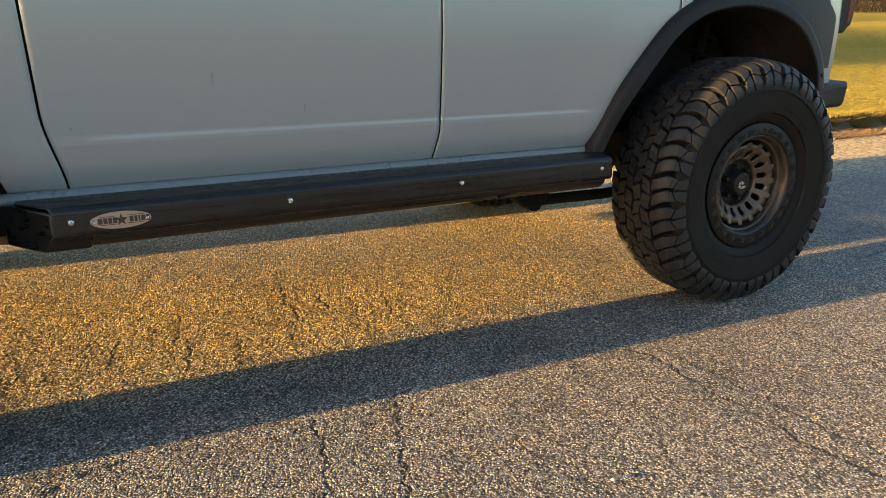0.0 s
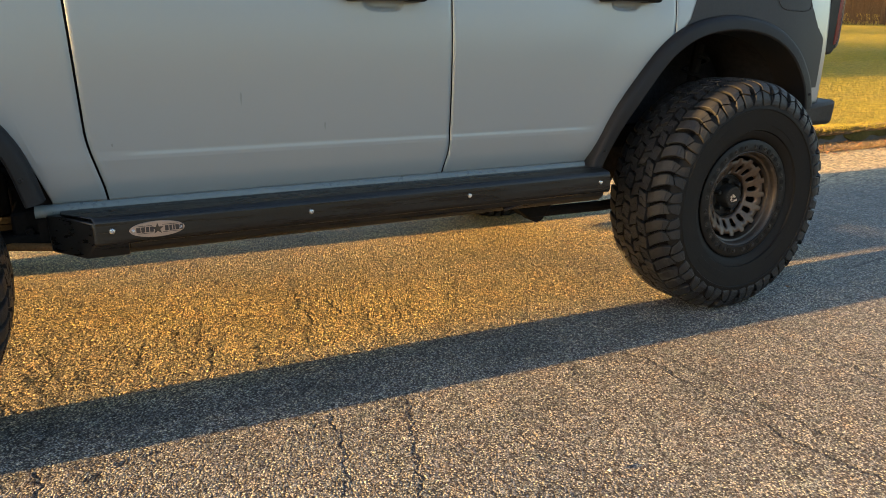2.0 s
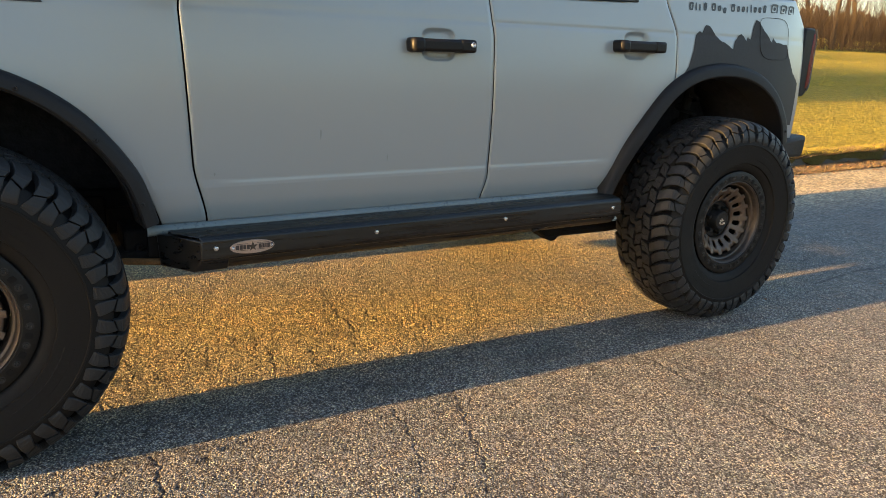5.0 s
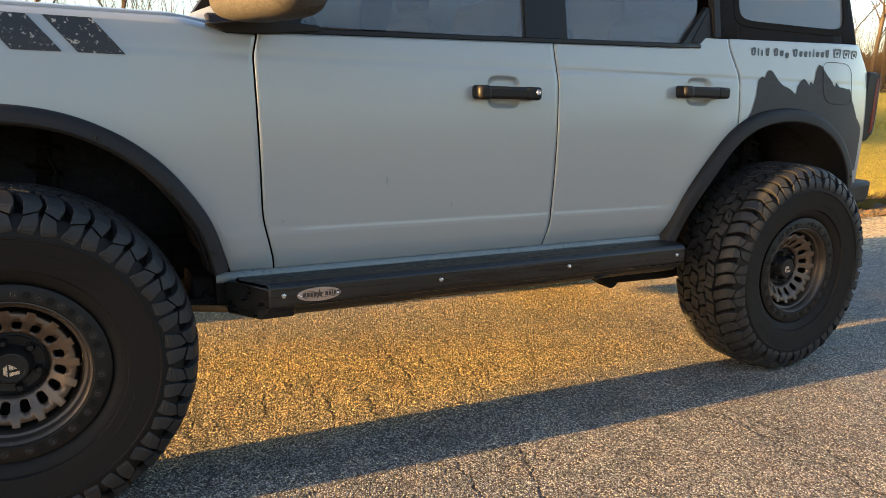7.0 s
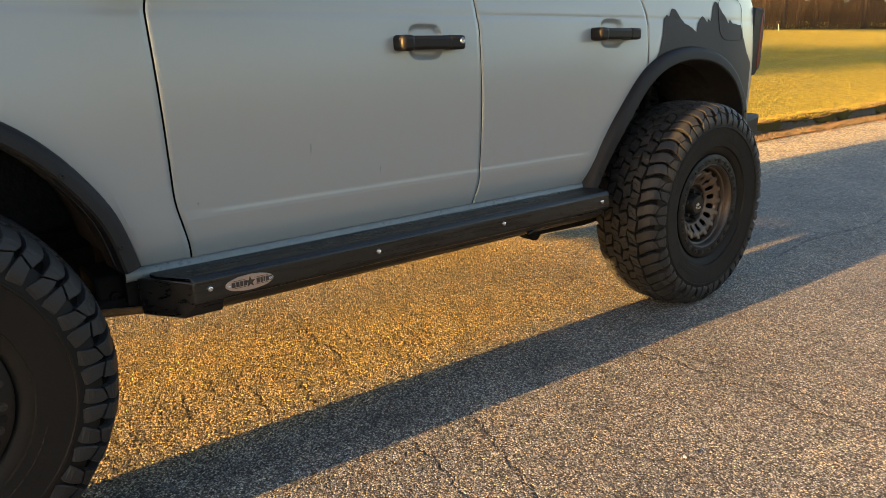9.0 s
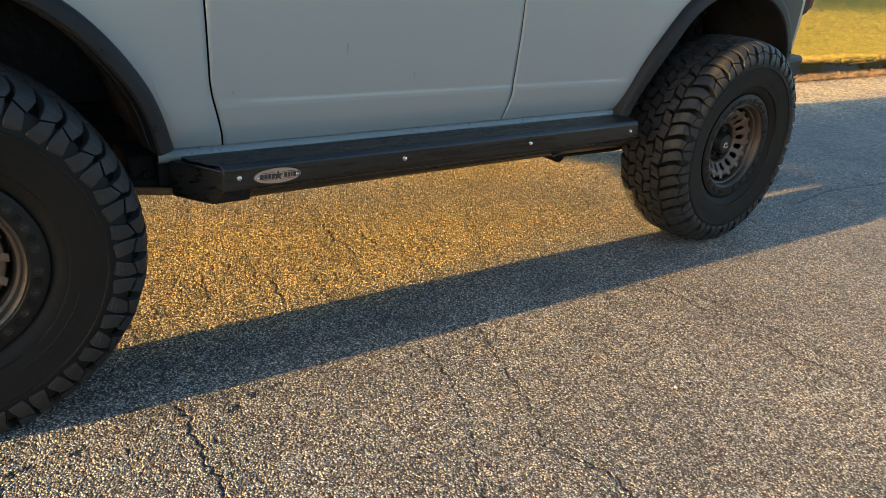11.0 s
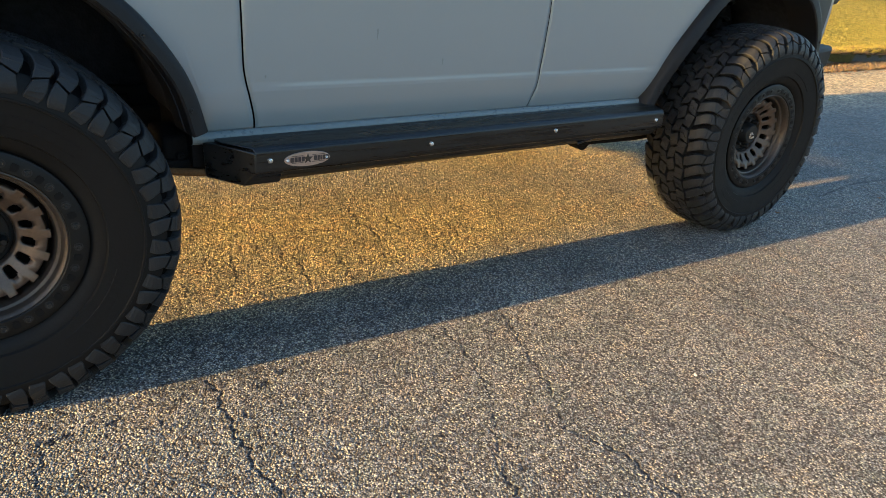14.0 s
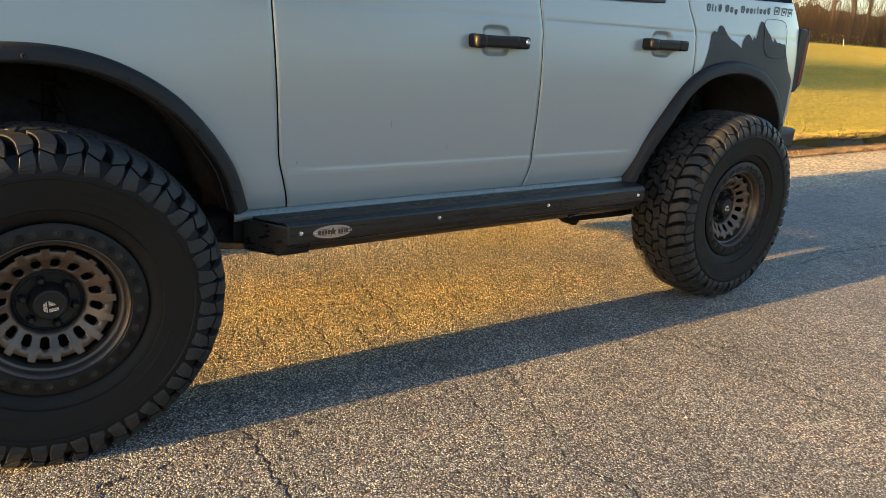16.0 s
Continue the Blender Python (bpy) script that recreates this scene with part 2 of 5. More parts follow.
# near-black that stands in for shade in tread grooves and door gaps
M_RECESS_SHADE = worn("recess_shade_black", (0.0015, 0.0015, 0.0018), (0.0035, 0.0035, 0.004), (0.85, 0.95), 40, spec=0.05)
M_TREAD = worn("scuffed_tread_rubber", (0.0105, 0.0109, 0.0121), (0.0228, 0.0232, 0.0243), (0.46, 0.62), 70, 0.002, spec=0.32)
M_BRONZE = worn("dusty_bronze_alloy", (0.096, 0.071, 0.054), (0.146, 0.112, 0.089), (0.36, 0.52), 30, 0.0, 0.75)
M_RING = worn("satin_black_ring", (0.004, 0.004, 0.0045), (0.008, 0.008, 0.0085), (0.45, 0.65), 40, spec=0.13)
M_BOLT = worn("charcoal_bolts", (0.012, 0.0116, 0.0113), (0.021, 0.020, 0.019), (0.38, 0.52), 40, spec=0.4)
M_BEAD = worn("satin_charcoal_ring", (0.0048, 0.0046, 0.0045), (0.0092, 0.0087, 0.0083), (0.42, 0.6), 40, 0.001, spec=0.25)
M_BARREL = worn("dark_bronze_barrel", (0.055, 0.046, 0.039), (0.092, 0.076, 0.064), (0.4, 0.55), 25, 0.0, 0.7)
M_POCKET = worn("worn_black_enamel", (0.006, 0.006, 0.006), (0.012, 0.0118, 0.0115), (0.4, 0.55), 50, spec=0.3)
M_CHROME = worn("bright_steel", (0.55, 0.55, 0.55), (0.7, 0.7, 0.7), (0.2, 0.35), 60, 0.0, 1.0)
M_MIRROR_CAP = worn("dusty_dark_plastic", (0.022, 0.021, 0.02), (0.06, 0.055, 0.05), (0.5, 0.7), 30, 0.001, spec=0.15)
M_PLATE = worn("brushed_aluminium_plate", (0.35, 0.265, 0.22), (0.47, 0.37, 0.31), (0.35, 0.5), 70, 0.0, 0.6)
M_PLATE_DARK = material("plate_print", (0.04, 0.03, 0.03), 0.5)
M_GLASS = material("tinted_glass", (0.03, 0.035, 0.04), 0.02, 0.0, 0.0, 0.8)
shader(M_GLASS).inputs["Transmission Weight"].default_value = 0.75
shader(M_GLASS).inputs["Base Color"].default_value = (0.25, 0.28, 0.3, 1)
M_VINYL = material("clear_vinyl_window", (0.22, 0.25, 0.27), 0.06)
shader(M_VINYL).inputs["Transmission Weight"].default_value = 0.5
M_BUMPER = worn("dusty_grey_plastic", (0.07, 0.07, 0.07), (0.13, 0.128, 0.125), (0.5, 0.7), 30, 0.0015)
M_CANVAS = worn("black_canvas", (0.006, 0.006, 0.0065), (0.012, 0.012, 0.0125), (0.85, 0.95), 90, 0.001, spec=0.2)
M_RED = material("red_lens", (0.12, 0.003, 0.004), 0.28, 0.0, 0.1)
M_SEAT = worn("grey_upholstery", (0.10, 0.10, 0.105), (0.16, 0.16, 0.165), (0.8, 0.9), 40)


# ---- mesh helpers ----
def smooth(a, b, x):
    t = min(1.0, max(0.0, (x - a) / (b - a)))
    return t * t * (3 - 2 * t)


def lerp(a, b, t):
    return a + (b - a) * t


class Build:
    """Collects vertices and faces of one mesh."""

    def __init__(self):
        self.v, self.f = [], []

    def put(self, verts, faces):
        k = len(self.v)
        self.v.extend(tuple(p) for p in verts)
        self.f.extend(tuple(k + i for i in f) for f in faces)
        return self

    def box(self, x0, x1, y0, y1, z0, z1):
        return self.put([(x0, y0, z0), (x1, y0, z0), (x1, y1, z0), (x0, y1, z0), (x0, y0, z1), (x1, y0, z1), (x1, y1, z1), (x0, y1, z1)],
                        [(0, 3, 2, 1), (4, 5, 6, 7), (0, 1, 5, 4), (1, 2, 6, 5), (2, 3, 7, 6), (3, 0, 4, 7)])

    def grid(self, rows, close_u=False, close_v=False):
        """rows: equal lists of points."""
        n, m = len(rows), len(rows[0])
        faces = []
        for i in range(n if close_v else n - 1):
            for j in range(m if close_u else m - 1):
                faces.append((i * m + j, i * m + (j + 1) % m, (i + 1) % n * m + (j + 1) % m, (i + 1) % n * m + j))
        return self.put([p for r in rows for p in r], faces)

    def lathe(self, profile, n=48, close=False):
        """profile: (y, r) pairs turned round the y axis."""
        rows = [[(r * math.cos(a), y, r * math.sin(a)) for a in (2 * math.pi * k / n for k in range(n))] for y, r in profile]
        return self.grid(rows, close_u=True, close_v=close)

    def tube(self, points, radius, n=8, caps=True):
        pts = [Vector(p) for p in points]
        rad = radius if isinstance(radius, (list, tuple)) else [radius] * len(pts)
        rows = []
        for i, p in enumerate(pts):
            d = (pts[min(i + 1, len(pts) - 1)] - pts[max(i - 1, 0)]).normalized()
            u = d.cross(Vector((0.13, 0.21, 0.97)) if abs(d.z) < 0.9 else Vector((1, 0, 0))).normalized()
            w = d.cross(u)
            rows.append([p + rad[i] * (math.cos(2 * math.pi * k / n) * u + math.sin(2 * math.pi * k / n) * w) for k in range(n)])
        k = len(self.v)
        self.grid(rows, close_u=True)
        if caps:
            self.f.append(tuple(k + j for j in range(n)))
            self.f.append(tuple(k + (len(pts) - 1) * n + j for j in reversed(range(n))))
        return self

    def prism(self, outline, y0, y1):
        """outline: (x, z) pairs, extruded along y."""
        n = len(outline)
        return self.put([(x, y0, z) for x, z in outline] + [(x, y1, z) for x, z in outline],
                        [tuple(range(n)), tuple(reversed(range(n, 2 * n)))] + [(i, i + n, (i + 1) % n + n, (i + 1) % n) for i in range(n)])

    def loft(self, section, x0, x1, n=2):
        """section: (y, z) pairs, closed, drawn along x."""
        rows = [[(lerp(x0, x1, i / (n - 1)), y, z) for y, z in section] for i in range(n)]
        k, m = len(self.v), len(section)
        self.grid(rows, close_u=True)
        self.f.append(tuple(k + j for j in reversed(range(m))))
        self.f.append(tuple(k + (n - 1) * m + j for j in range(m)))
        return self

    def mesh(self, name, mat, soft=True):
        me = bpy.data.meshes.new(name)
        me.from_pydata(self.v, [], self.f)
        bm = bmesh.new()
        bm.from_mesh(me)
        bmesh.ops.recalc_face_normals(bm, faces=bm.faces)
        bm.to_mesh(me)
        bm.free()
        me.materials.append(mat)
        if soft:
            me.shade_smooth()
            me.set_sharp_from_angle(angle=radians(35))
        return me


def part(name, build, mat, parent=None, label="", bevel=0.0, thick=0.0, soft=True, at=None):
    ob = new(name, build.mesh(name, mat, soft) if isinstance(build, Build) else build)
    if parent:
        ob.parent = parent
    if at is not None:
        ob.matrix_basis = at
    if thick:
        s = ob.modifiers.new("thickness", "SOLIDIFY")
        s.thickness, s.offset = thick, -1
    if bevel:
        b = ob.modifiers.new("edge", "BEVEL")
        b.width, b.segments, b.limit_method, b.angle_limit = bevel, 2, "ANGLE", radians(30)
    if label:
        ob["label"] = label
    return ob


def thing(name, label, category, at=None, group="", kind=""):
    ob = new(name)
    ob.empty_display_size = 0.2
    if at is not None:
        ob.matrix_basis = at
    return tagged(ob, label, category, group, kind)


# ---- large structure: road, kerb, lawn ----
KERB_Y = 2.12


def lawn_z(x, y):
    t = min(1.0, max(0.0, (x + 12.0) / 38.0))
    return 0.145 + (0.02 + 0.067 * t * t * (3 - 2 * t)) * max(0.0, min(y, 60.0) - 2.25) + 0.004 * max(-30.0, min(60.0, x - 20))


def axis(near, far, n):
    return sorted({round(s * near * (far / near) ** (i / n), 3) for i in range(n + 1) for s in (-1, 1)} | {0.0})


xs = axis(1.0, 900.0, 30)
ys = [-900, -300, -100, -40, -20, -9.0, -8.0, 0.0, 2.2, 2.24] + [2.3 + 0.6 * i for i in range(12)] + [10, 12, 15, 18, 22, 26, 30, 35, 42, 50, 60, 80, 120, 300, 900]
b = Build().grid([[(x, y, -0.08 if -8.5 < y < 2.23 else (lawn_z(x, y) if y > 2.23 else 0.02)) for x in xs] for y in ys])
tagged(part("ground", b, M_LAWN), "wide winter lawn rising gently from the kerb", "lawn", kind="structure")
b = Build().grid([[(x, y, -0.005) for x in xs] for y in (-8.5, -4, -2, 0, 1, KERB_Y + 0.02)])
tagged(part("road", b, M_ROAD, soft=False), "weathered chip-sealed asphalt road with cracks", "road", kind="structure")


def graded(a, b, c, d, fine, grow, most):
    """Coordinates from a to d, finely spaced from b to c and wider with the distance beyond."""
    out, x = [], a
    while x < d:
        out.append(x)
        x += min(most, fine * (1 + grow * max(0.0, b - x, x - c)))
    return np.array(out)


CRACKS = [
    ([(2.268, -1.178), (2.323, -1.259), (2.300, -1.502), (2.315, -1.694), (2.305, -1.868), (2.342, -1.972), (2.37, -2.6)], 0.006),
    ([(1.464, -1.12), (1.432, -1.226), (1.38, -1.365), (1.301, -1.579), (1.22, -1.724), (1.279, -1.849), (1.284, -2.027), (1.27, -2.6)], 0.0055),
    ([(1.211, -1.152), (1.196, -1.319), (1.136, -1.504), (1.044, -1.643), (0.966, -1.784), (0.944, -1.856), (0.9, -2.5)], 0.005),
    ([(0.47, -1.092), (0.468, -1.175), (0.46, -1.274), (0.458, -1.455), (0.473, -1.601), (0.47, -2.4)], 0.006),
    ([(2.935, -1.246), (2.881, -1.377), (2.885, -1.543), (2.899, -1.71), (2.951, -1.827), (2.99, -2.4)], 0.007),
    ([(2.999, -1.415), (3.002, -1.513), (3.03, -1.612)], 0.006),
    ([(2.38, -1.248), (2.402, -1.477), (2.409, -1.726), (2.44, -2.014)], 0.004),
    ([(0.05, -1.16), (0.03, -1.28), (0.01, -1.4)], 0.004),
    ([(1.008, -0.177), (0.961, -0.398), (0.92, -0.59)], 0.004),
    ([(1.659, -0.368), (1.60, -0.54), (1.546, -0.721)], 0.004),
    ([(0.71, -0.295), (0.672, -0.476)], 0.005),
    ([(3.3, -0.95), (3.42, -1.08), (3.40, -1.2), (3.55, -1.42)], 0.005),
    ([(1.42, -0.02), (1.404, -0.10)], 0.006),
    ([(1.404, -0.10), (1.38, -0.26), (1.39, -0.39)], 0.009),
    ([(1.39, -0.39), (1.30, -0.62)], 0.007),
    ([(1.52, -0.22), (1.506, -0.31), (1.511, -0.39)], 0.010),
    ([(1.62, -0.30), (1.60, -0.42), (1.55, -0.62)], 0.006),
    ([(0.77, -0.36), (0.755, -0.45), (0.738, -0.57)], 0.009),
    ([(0.99, -0.50), (0.955, -0.68)], 0.009),
    ([(1.15, -0.54), (1.12, -0.65), (1.094, -0.73)], 0.009),
    ([(0.90, -0.30), (0.87, -0.40)], 0.006),
    ([(0.478, -0.87), (0.47, -0.96)], 0.005),
    ([(1.78, -0.2), (1.75, -0.35), (1.70, -0.55)], 0.005),
    ([(2.05, -0.15), (2.0, -0.35), (1.95, -0.6)], 0.005),
    ([(0.45, -0.3), (0.5, -0.45), (0.45, -0.62)], 0.006),
    ([(3.9, -0.9), (4.4, -0.85), (5.2, -0.95), (6.0, -0.8)], 0.014),
    ([(3.6, -0.4), (4.2, 0.1), (5.0, 0.3), (6.5, 0.9)], 0.014),
]
CRACKS = [(line, width * (0.66 if line[0][1] > -1.0 else 0.98)) for line, width in CRACKS]
bits = random.Random(21)
for k in range(46):
    x, y = bits.uniform(0.3, 2.5), bits.uniform(-1.28, -1.10)
    CRACKS.append(([(x, y), (x + bits.uniform(-0.02, 0.02), y + bits.uniform(-0.012, 0.012))], bits.uniform(0.003, 0.007)))
for x, y in ((0.072, -1.168), (0.199, -1.164), (0.578, -1.183), (0.648, -1.149), (0.713, -1.133), (2.03, -1.21)):
    CRACKS.append(([(x, y), (x + 0.025, y + 0.006)], 0.012))


def chip_surface(cell=0.0050):
    """Stones set in binder: each a tilted facet of its own height."""
    gx, gy = graded(-0.6, -0.1, 2.4, 13.0, 0.0048, 1.25, 0.05), graded(-2.62, -2.34, 0.0, 2.1, 0.0048, 2.0, 0.030)
    X, Y = np.meshgrid(gx, gy)
    r = np.random.default_rng(5)
    n = 512
    table = r.uniform(0, 1, (n, n, 6))
    # strip under the vehicle: more sunk dark stones; also masks the painted golden light
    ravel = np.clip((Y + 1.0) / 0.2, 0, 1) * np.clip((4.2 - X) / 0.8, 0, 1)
    hole = 0.93 - 0.05 * ravel
    best, H, T = np.full(X.shape, 9.0), np.zeros(X.shape), np.zeros(X.shape)
    ci, cj = np.floor(X / cell).astype(int), np.floor(Y / cell).astype(int)
    for di in (-1, 0, 1):
        for dj in (-1, 0, 1):
            t = table[(ci + di) % n, (cj + dj) % n]
            dx = X / cell - (ci + di + 0.15 + 0.7 * t[..., 0])
            dy = Y / cell - (cj + dj + 0.15 + 0.7 * t[..., 1])
            d2 = (dx * dx + dy * dy) / (0.55 + 0.9 * t[..., 2]) ** 2
            near = d2 < best
            h = 0.00042 * (1 + 0.6 * ravel) * (t[..., 3] - 0.5) * 2 - 0.0018 * (t[..., 4] * t[..., 5] > hole) + cell * (dx * (t[..., 4] - 0.5) + dy * (t[..., 5] - 0.5)) * 0.27 * (1 + 0.6 * ravel) - 0.0006 * d2
            best, H, T = np.where(near, d2, best), np.where(near, h, H), np.where(near, (t[..., 2] * 0.35 + t[..., 3] * 0.65) * np.where(t[..., 4] * t[..., 5] > hole, 0.15, 1.0), T)
    
    # knots of stones a few centimetres across stand higher or lower
    for size, amp, shift in ((0.014, 0.00022, 3.7), (0.037, 0.00020, 9.1)):
        qx, qy = X / size + shift, Y / size + shift
        bx, by = np.floor(qx).astype(int), np.floor(qy).astype(int)
        u, w = qx - bx, qy - by
        u, w = u * u * (3 - 2 * u), w * w * (3 - 2 * w)
        g = table[..., 0]
        low = g[bx % n, by % n] * (1 - u) + g[(bx + 1) % n, by % n] * u
        top = g[bx % n, (by + 1) % n] * (1 - u) + g[(bx + 1) % n, (by + 1) % n] * u
        H = H + amp * (1 + 3.2 * ravel) * ((low * (1 - w) + top * w) - 0.5) * 2
    # cracks and spots where stones are lost: sunk, with the dark binder bare
    lost = np.zeros(X.shape)
    ragged = table[ci % n, cj % n, 3]
    for line, width in CRACKS:
        for (x0, y0), (x1, y1) in zip(line, line[1:]):
            i0, i1 = np.searchsorted(gx, [min(x0, x1) - 0.05, max(x0, x1) + 0.05])
            j0, j1 = np.searchsorted(gy, [min(y0, y1) - 0.05, max(y0, y1) + 0.05])
            if i1 <= i0 or j1 <= j0:
                continue
            px, py = X[j0:j1, i0:i1] - x0, Y[j0:j1, i0:i1] - y0
            ln = (x1 - x0) ** 2 + (y1 - y0) ** 2
            u = np.clip((px * (x1 - x0) + py * (y1 - y0)) / ln, 0, 1)
            wob = 0.007 * np.sin(61 * (x0 + u * (x1 - x0)) + 47 * (y0 + u * (y1 - y0)) + 5 * x0) + 0.004 * np.sin(150 * (y0 + u * (y1 - y0)))
            d = np.hypot(px - u * (x1 - x0) - wob, py - u * (y1 - y0))
            lost[j0:j1, i0:i1] = np.maximum(lost[j0:j1, i0:i1], d < width * (0.1 + 1.3 * ragged[j0:j1, i0:i1]))
    H, T = H - 0.0022 * lost, T * (1 - 0.80 * lost)
    H = H * np.minimum(1.0, 0.0075 / np.gradient(gx))[None, :] * np.minimum(1.0, 0.0095 / np.gradient(gy))[:, None]
    # five soft, elongated patches where the stone tone is darker
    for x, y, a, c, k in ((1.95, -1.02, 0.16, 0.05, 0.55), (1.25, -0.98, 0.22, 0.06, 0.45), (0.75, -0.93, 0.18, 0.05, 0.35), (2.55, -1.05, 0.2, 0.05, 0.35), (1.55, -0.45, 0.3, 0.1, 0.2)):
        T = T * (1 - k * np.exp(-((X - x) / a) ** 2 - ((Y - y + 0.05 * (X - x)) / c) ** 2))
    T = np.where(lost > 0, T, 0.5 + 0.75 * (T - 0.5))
    # tone darkened with distance for the shade behind the car; paler sandy dust beside the kerb
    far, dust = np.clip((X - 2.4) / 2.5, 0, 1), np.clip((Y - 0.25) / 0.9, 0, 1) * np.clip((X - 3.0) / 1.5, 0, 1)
    T = T * (1 - 0.08 * far) * (1 + 0.65 * dust)
    edge = np.minimum.reduce([X - gx[0], gx[-1] - X, Y - gy[0], gy[-1] - Y + 0.15])
    swell = 0.0015 * np.sin(3.1 * X + 1.3 * np.sin(2.3 * Y)) * np.sin(4.2 * Y)
    Z = np.where(edge < 0.25, H * edge / 0.25 - 0.009 * (1 - edge / 0.25), H) + swell * np.clip(edge / 0.25, 0, 1)
    me = bpy.data.meshes.new("stone_chips")
    rows, cols = X.shape
    k = np.arange(rows * cols).reshape(rows, cols)
    quads = np.stack([k[:-1, :-1], k[:-1, 1:], k[1:, 1:], k[1:, :-1]], -1).reshape(-1, 4)
    me.vertices.add(rows * cols)
    me.vertices.foreach_set("co", np.stack([X, Y, Z], -1).astype(np.float32).ravel())
    me.loops.add(quads.size)
    me.loops.foreach_set("vertex_index", quads.astype(np.int32).ravel())
    me.polygons.add(len(quads))
    me.polygons.foreach_set("loop_start", np.arange(0, quads.size, 4, dtype=np.int32))
    me.update(calc_edges=True)
    me.shade_flat()
    # mask of the painted golden light under the car and the sandy kerb dust
    a = me.attributes.new("gold_light_sand", "FLOAT", "POINT")
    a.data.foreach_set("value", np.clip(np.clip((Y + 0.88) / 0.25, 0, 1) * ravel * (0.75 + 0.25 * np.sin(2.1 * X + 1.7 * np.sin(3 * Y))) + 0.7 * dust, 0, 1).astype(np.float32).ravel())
    # stone contrast evens out with distance
    a = me.attributes.new("even_far", "FLOAT", "POINT")
    a.data.foreach_set("value", (0.7 * np.clip((X - 3.2) / 3.5, 0, 1)).astype(np.float32).ravel())
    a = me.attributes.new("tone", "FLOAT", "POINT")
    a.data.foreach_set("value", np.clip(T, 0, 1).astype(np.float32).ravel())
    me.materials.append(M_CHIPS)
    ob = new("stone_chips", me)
    ob.parent = bpy.data.objects["road"]
    tagged(ob, kind="stuff")


chip_surface()

# ---- the vehicle: nose towards -x, axles at x = 0 and x = 2.95 ----
WB, HUB, FRONT = 2.982, 0.455, -0.006
car = thing("off_road_vehicle", "pale grey four-door off-road vehicle on big mud tyres", "car")


def spline(points, t):
    """Catmull-Rom through (x, z) points, t from 0 to 1."""
    n = len(points) - 1
    i = min(int(t * n), n - 1)
    u = t * n - i
    p = [Vector(points[max(0, min(n, i + k))]) for k in (-1, 0, 1, 2)]
    return 0.5 * ((2 * p[1]) + (p[2] - p[0]) * u + (2 * p[0] - 5 * p[1] + 4 * p[2] - p[3]) * u * u + (3 * p[1] - p[0] - 3 * p[2] + p[3]) * u ** 3)


ARCH_F = [(-0.56, 0.66), (-0.50, 0.82), (-0.37, 0.98), (-0.2, 1.08), (0.0, 1.11), (0.2, 1.075), (0.375, 0.97), (0.507, 0.80), (0.556, 0.645)]
ARCH_R = [(2.324, 0.607), (2.415, 0.79), (2.518, 0.93), (2.637, 1.05), (2.783, 1.122), (2.98, 1.148), (3.18, 1.118), (3.335, 1.035), (3.435, 0.91), (3.47, 0.795)]


def arch_line(points, n=64):
    return [spline(points, i / n) for i in range(n + 1)]


LINE_F, LINE_R = arch_line(ARCH_F), arch_line(ARCH_R)


def arch_z(line, x):
    for a, c in zip(line, line[1:]):
        if a.x <= x <= c.x:
            return lerp(a.y, c.y, (x - a.x) / max(1e-6, c.x - a.x))
    return None


POCKETS = ((1.512, 1.186), (2.44, 1.212))


def side(x, z):
    """Half width of the body at x, z."""
    y = 0.862
    if z > 1.268:
        y -= (0.11 + 0.16 * (1 - smooth(0.15, 0.62, x))) * (z - 1.268)
    elif z > 0.76:
        y += 0.013 * math.sin(math.pi * (z - 0.76) / 0.508)
    k = smooth(0.72, 0.82, x) * (1 - smooth(2.26, 2.36, x))
    y += k * 0.0017 * (1 - smooth(0.7435, 0.7565, z))
    if z < 0.82 and x > 0.5:
        y -= 0.25 * (0.82 - z) ** 2
    if z < 0.735:
        y -= 0.13 * (0.735 - z)
    if z < 0.685:
        y -= 1.8 * (0.685 - z) ** 2
    y -= 0.0016 * math.exp(-((z - 1.27) / 0.009) ** 2)
    if x < -0.15:
        y -= 0.22 * (-0.15 - x) ** 2
    if x > 3.25:
        y -= 0.36 * (x - 3.25) ** 2
    y += 0.006 * (1 - smooth(0.56, 0.80, math.hypot(x, z - 0.51))) * smooth(0.56, 0.7, z)
    y += 0.0060 * (1 - smooth(0.56, 0.78, math.hypot(x - 2.93, (z - 0.55)))) * smooth(0.56, 0.7, z)
    for px, pz in POCKETS:
        d = (abs(x - px) / 0.061) ** 4 + (abs(z - pz) / 0.050) ** 4
        y -= 0.011 * (1 - smooth(0.25, 1.6, d))
    return y


def gap_f(z):
    return 0.6582 + 0.031 * (1.28 - min(z, 1.28)) + 0.0325 * (1 - smooth(0.61, 0.82, z)) + 0.014 * smooth(1.25, 1.34, z)


def gap_m(z):
    return 1.744 - 0.02 * smooth(1.2, 1.36, z) - 0.014 * (1 - smooth(0.62, 0.72, z))


def gap_r(z):
    return 2.678 - 0.072 * smooth(1.24, 1.43, z)


def belt(x):
    return 1.312 + 0.0287 * x


def spread(n, a=0.0, b=0.0, m=0):
    """n + 1 even steps from 0 to 1, with m more between a and b."""
    return sorted({round(i / n, 5) for i in range(n + 1)} | {round(lerp(a, b, i / m), 5) for i in range(m + 1) if m})


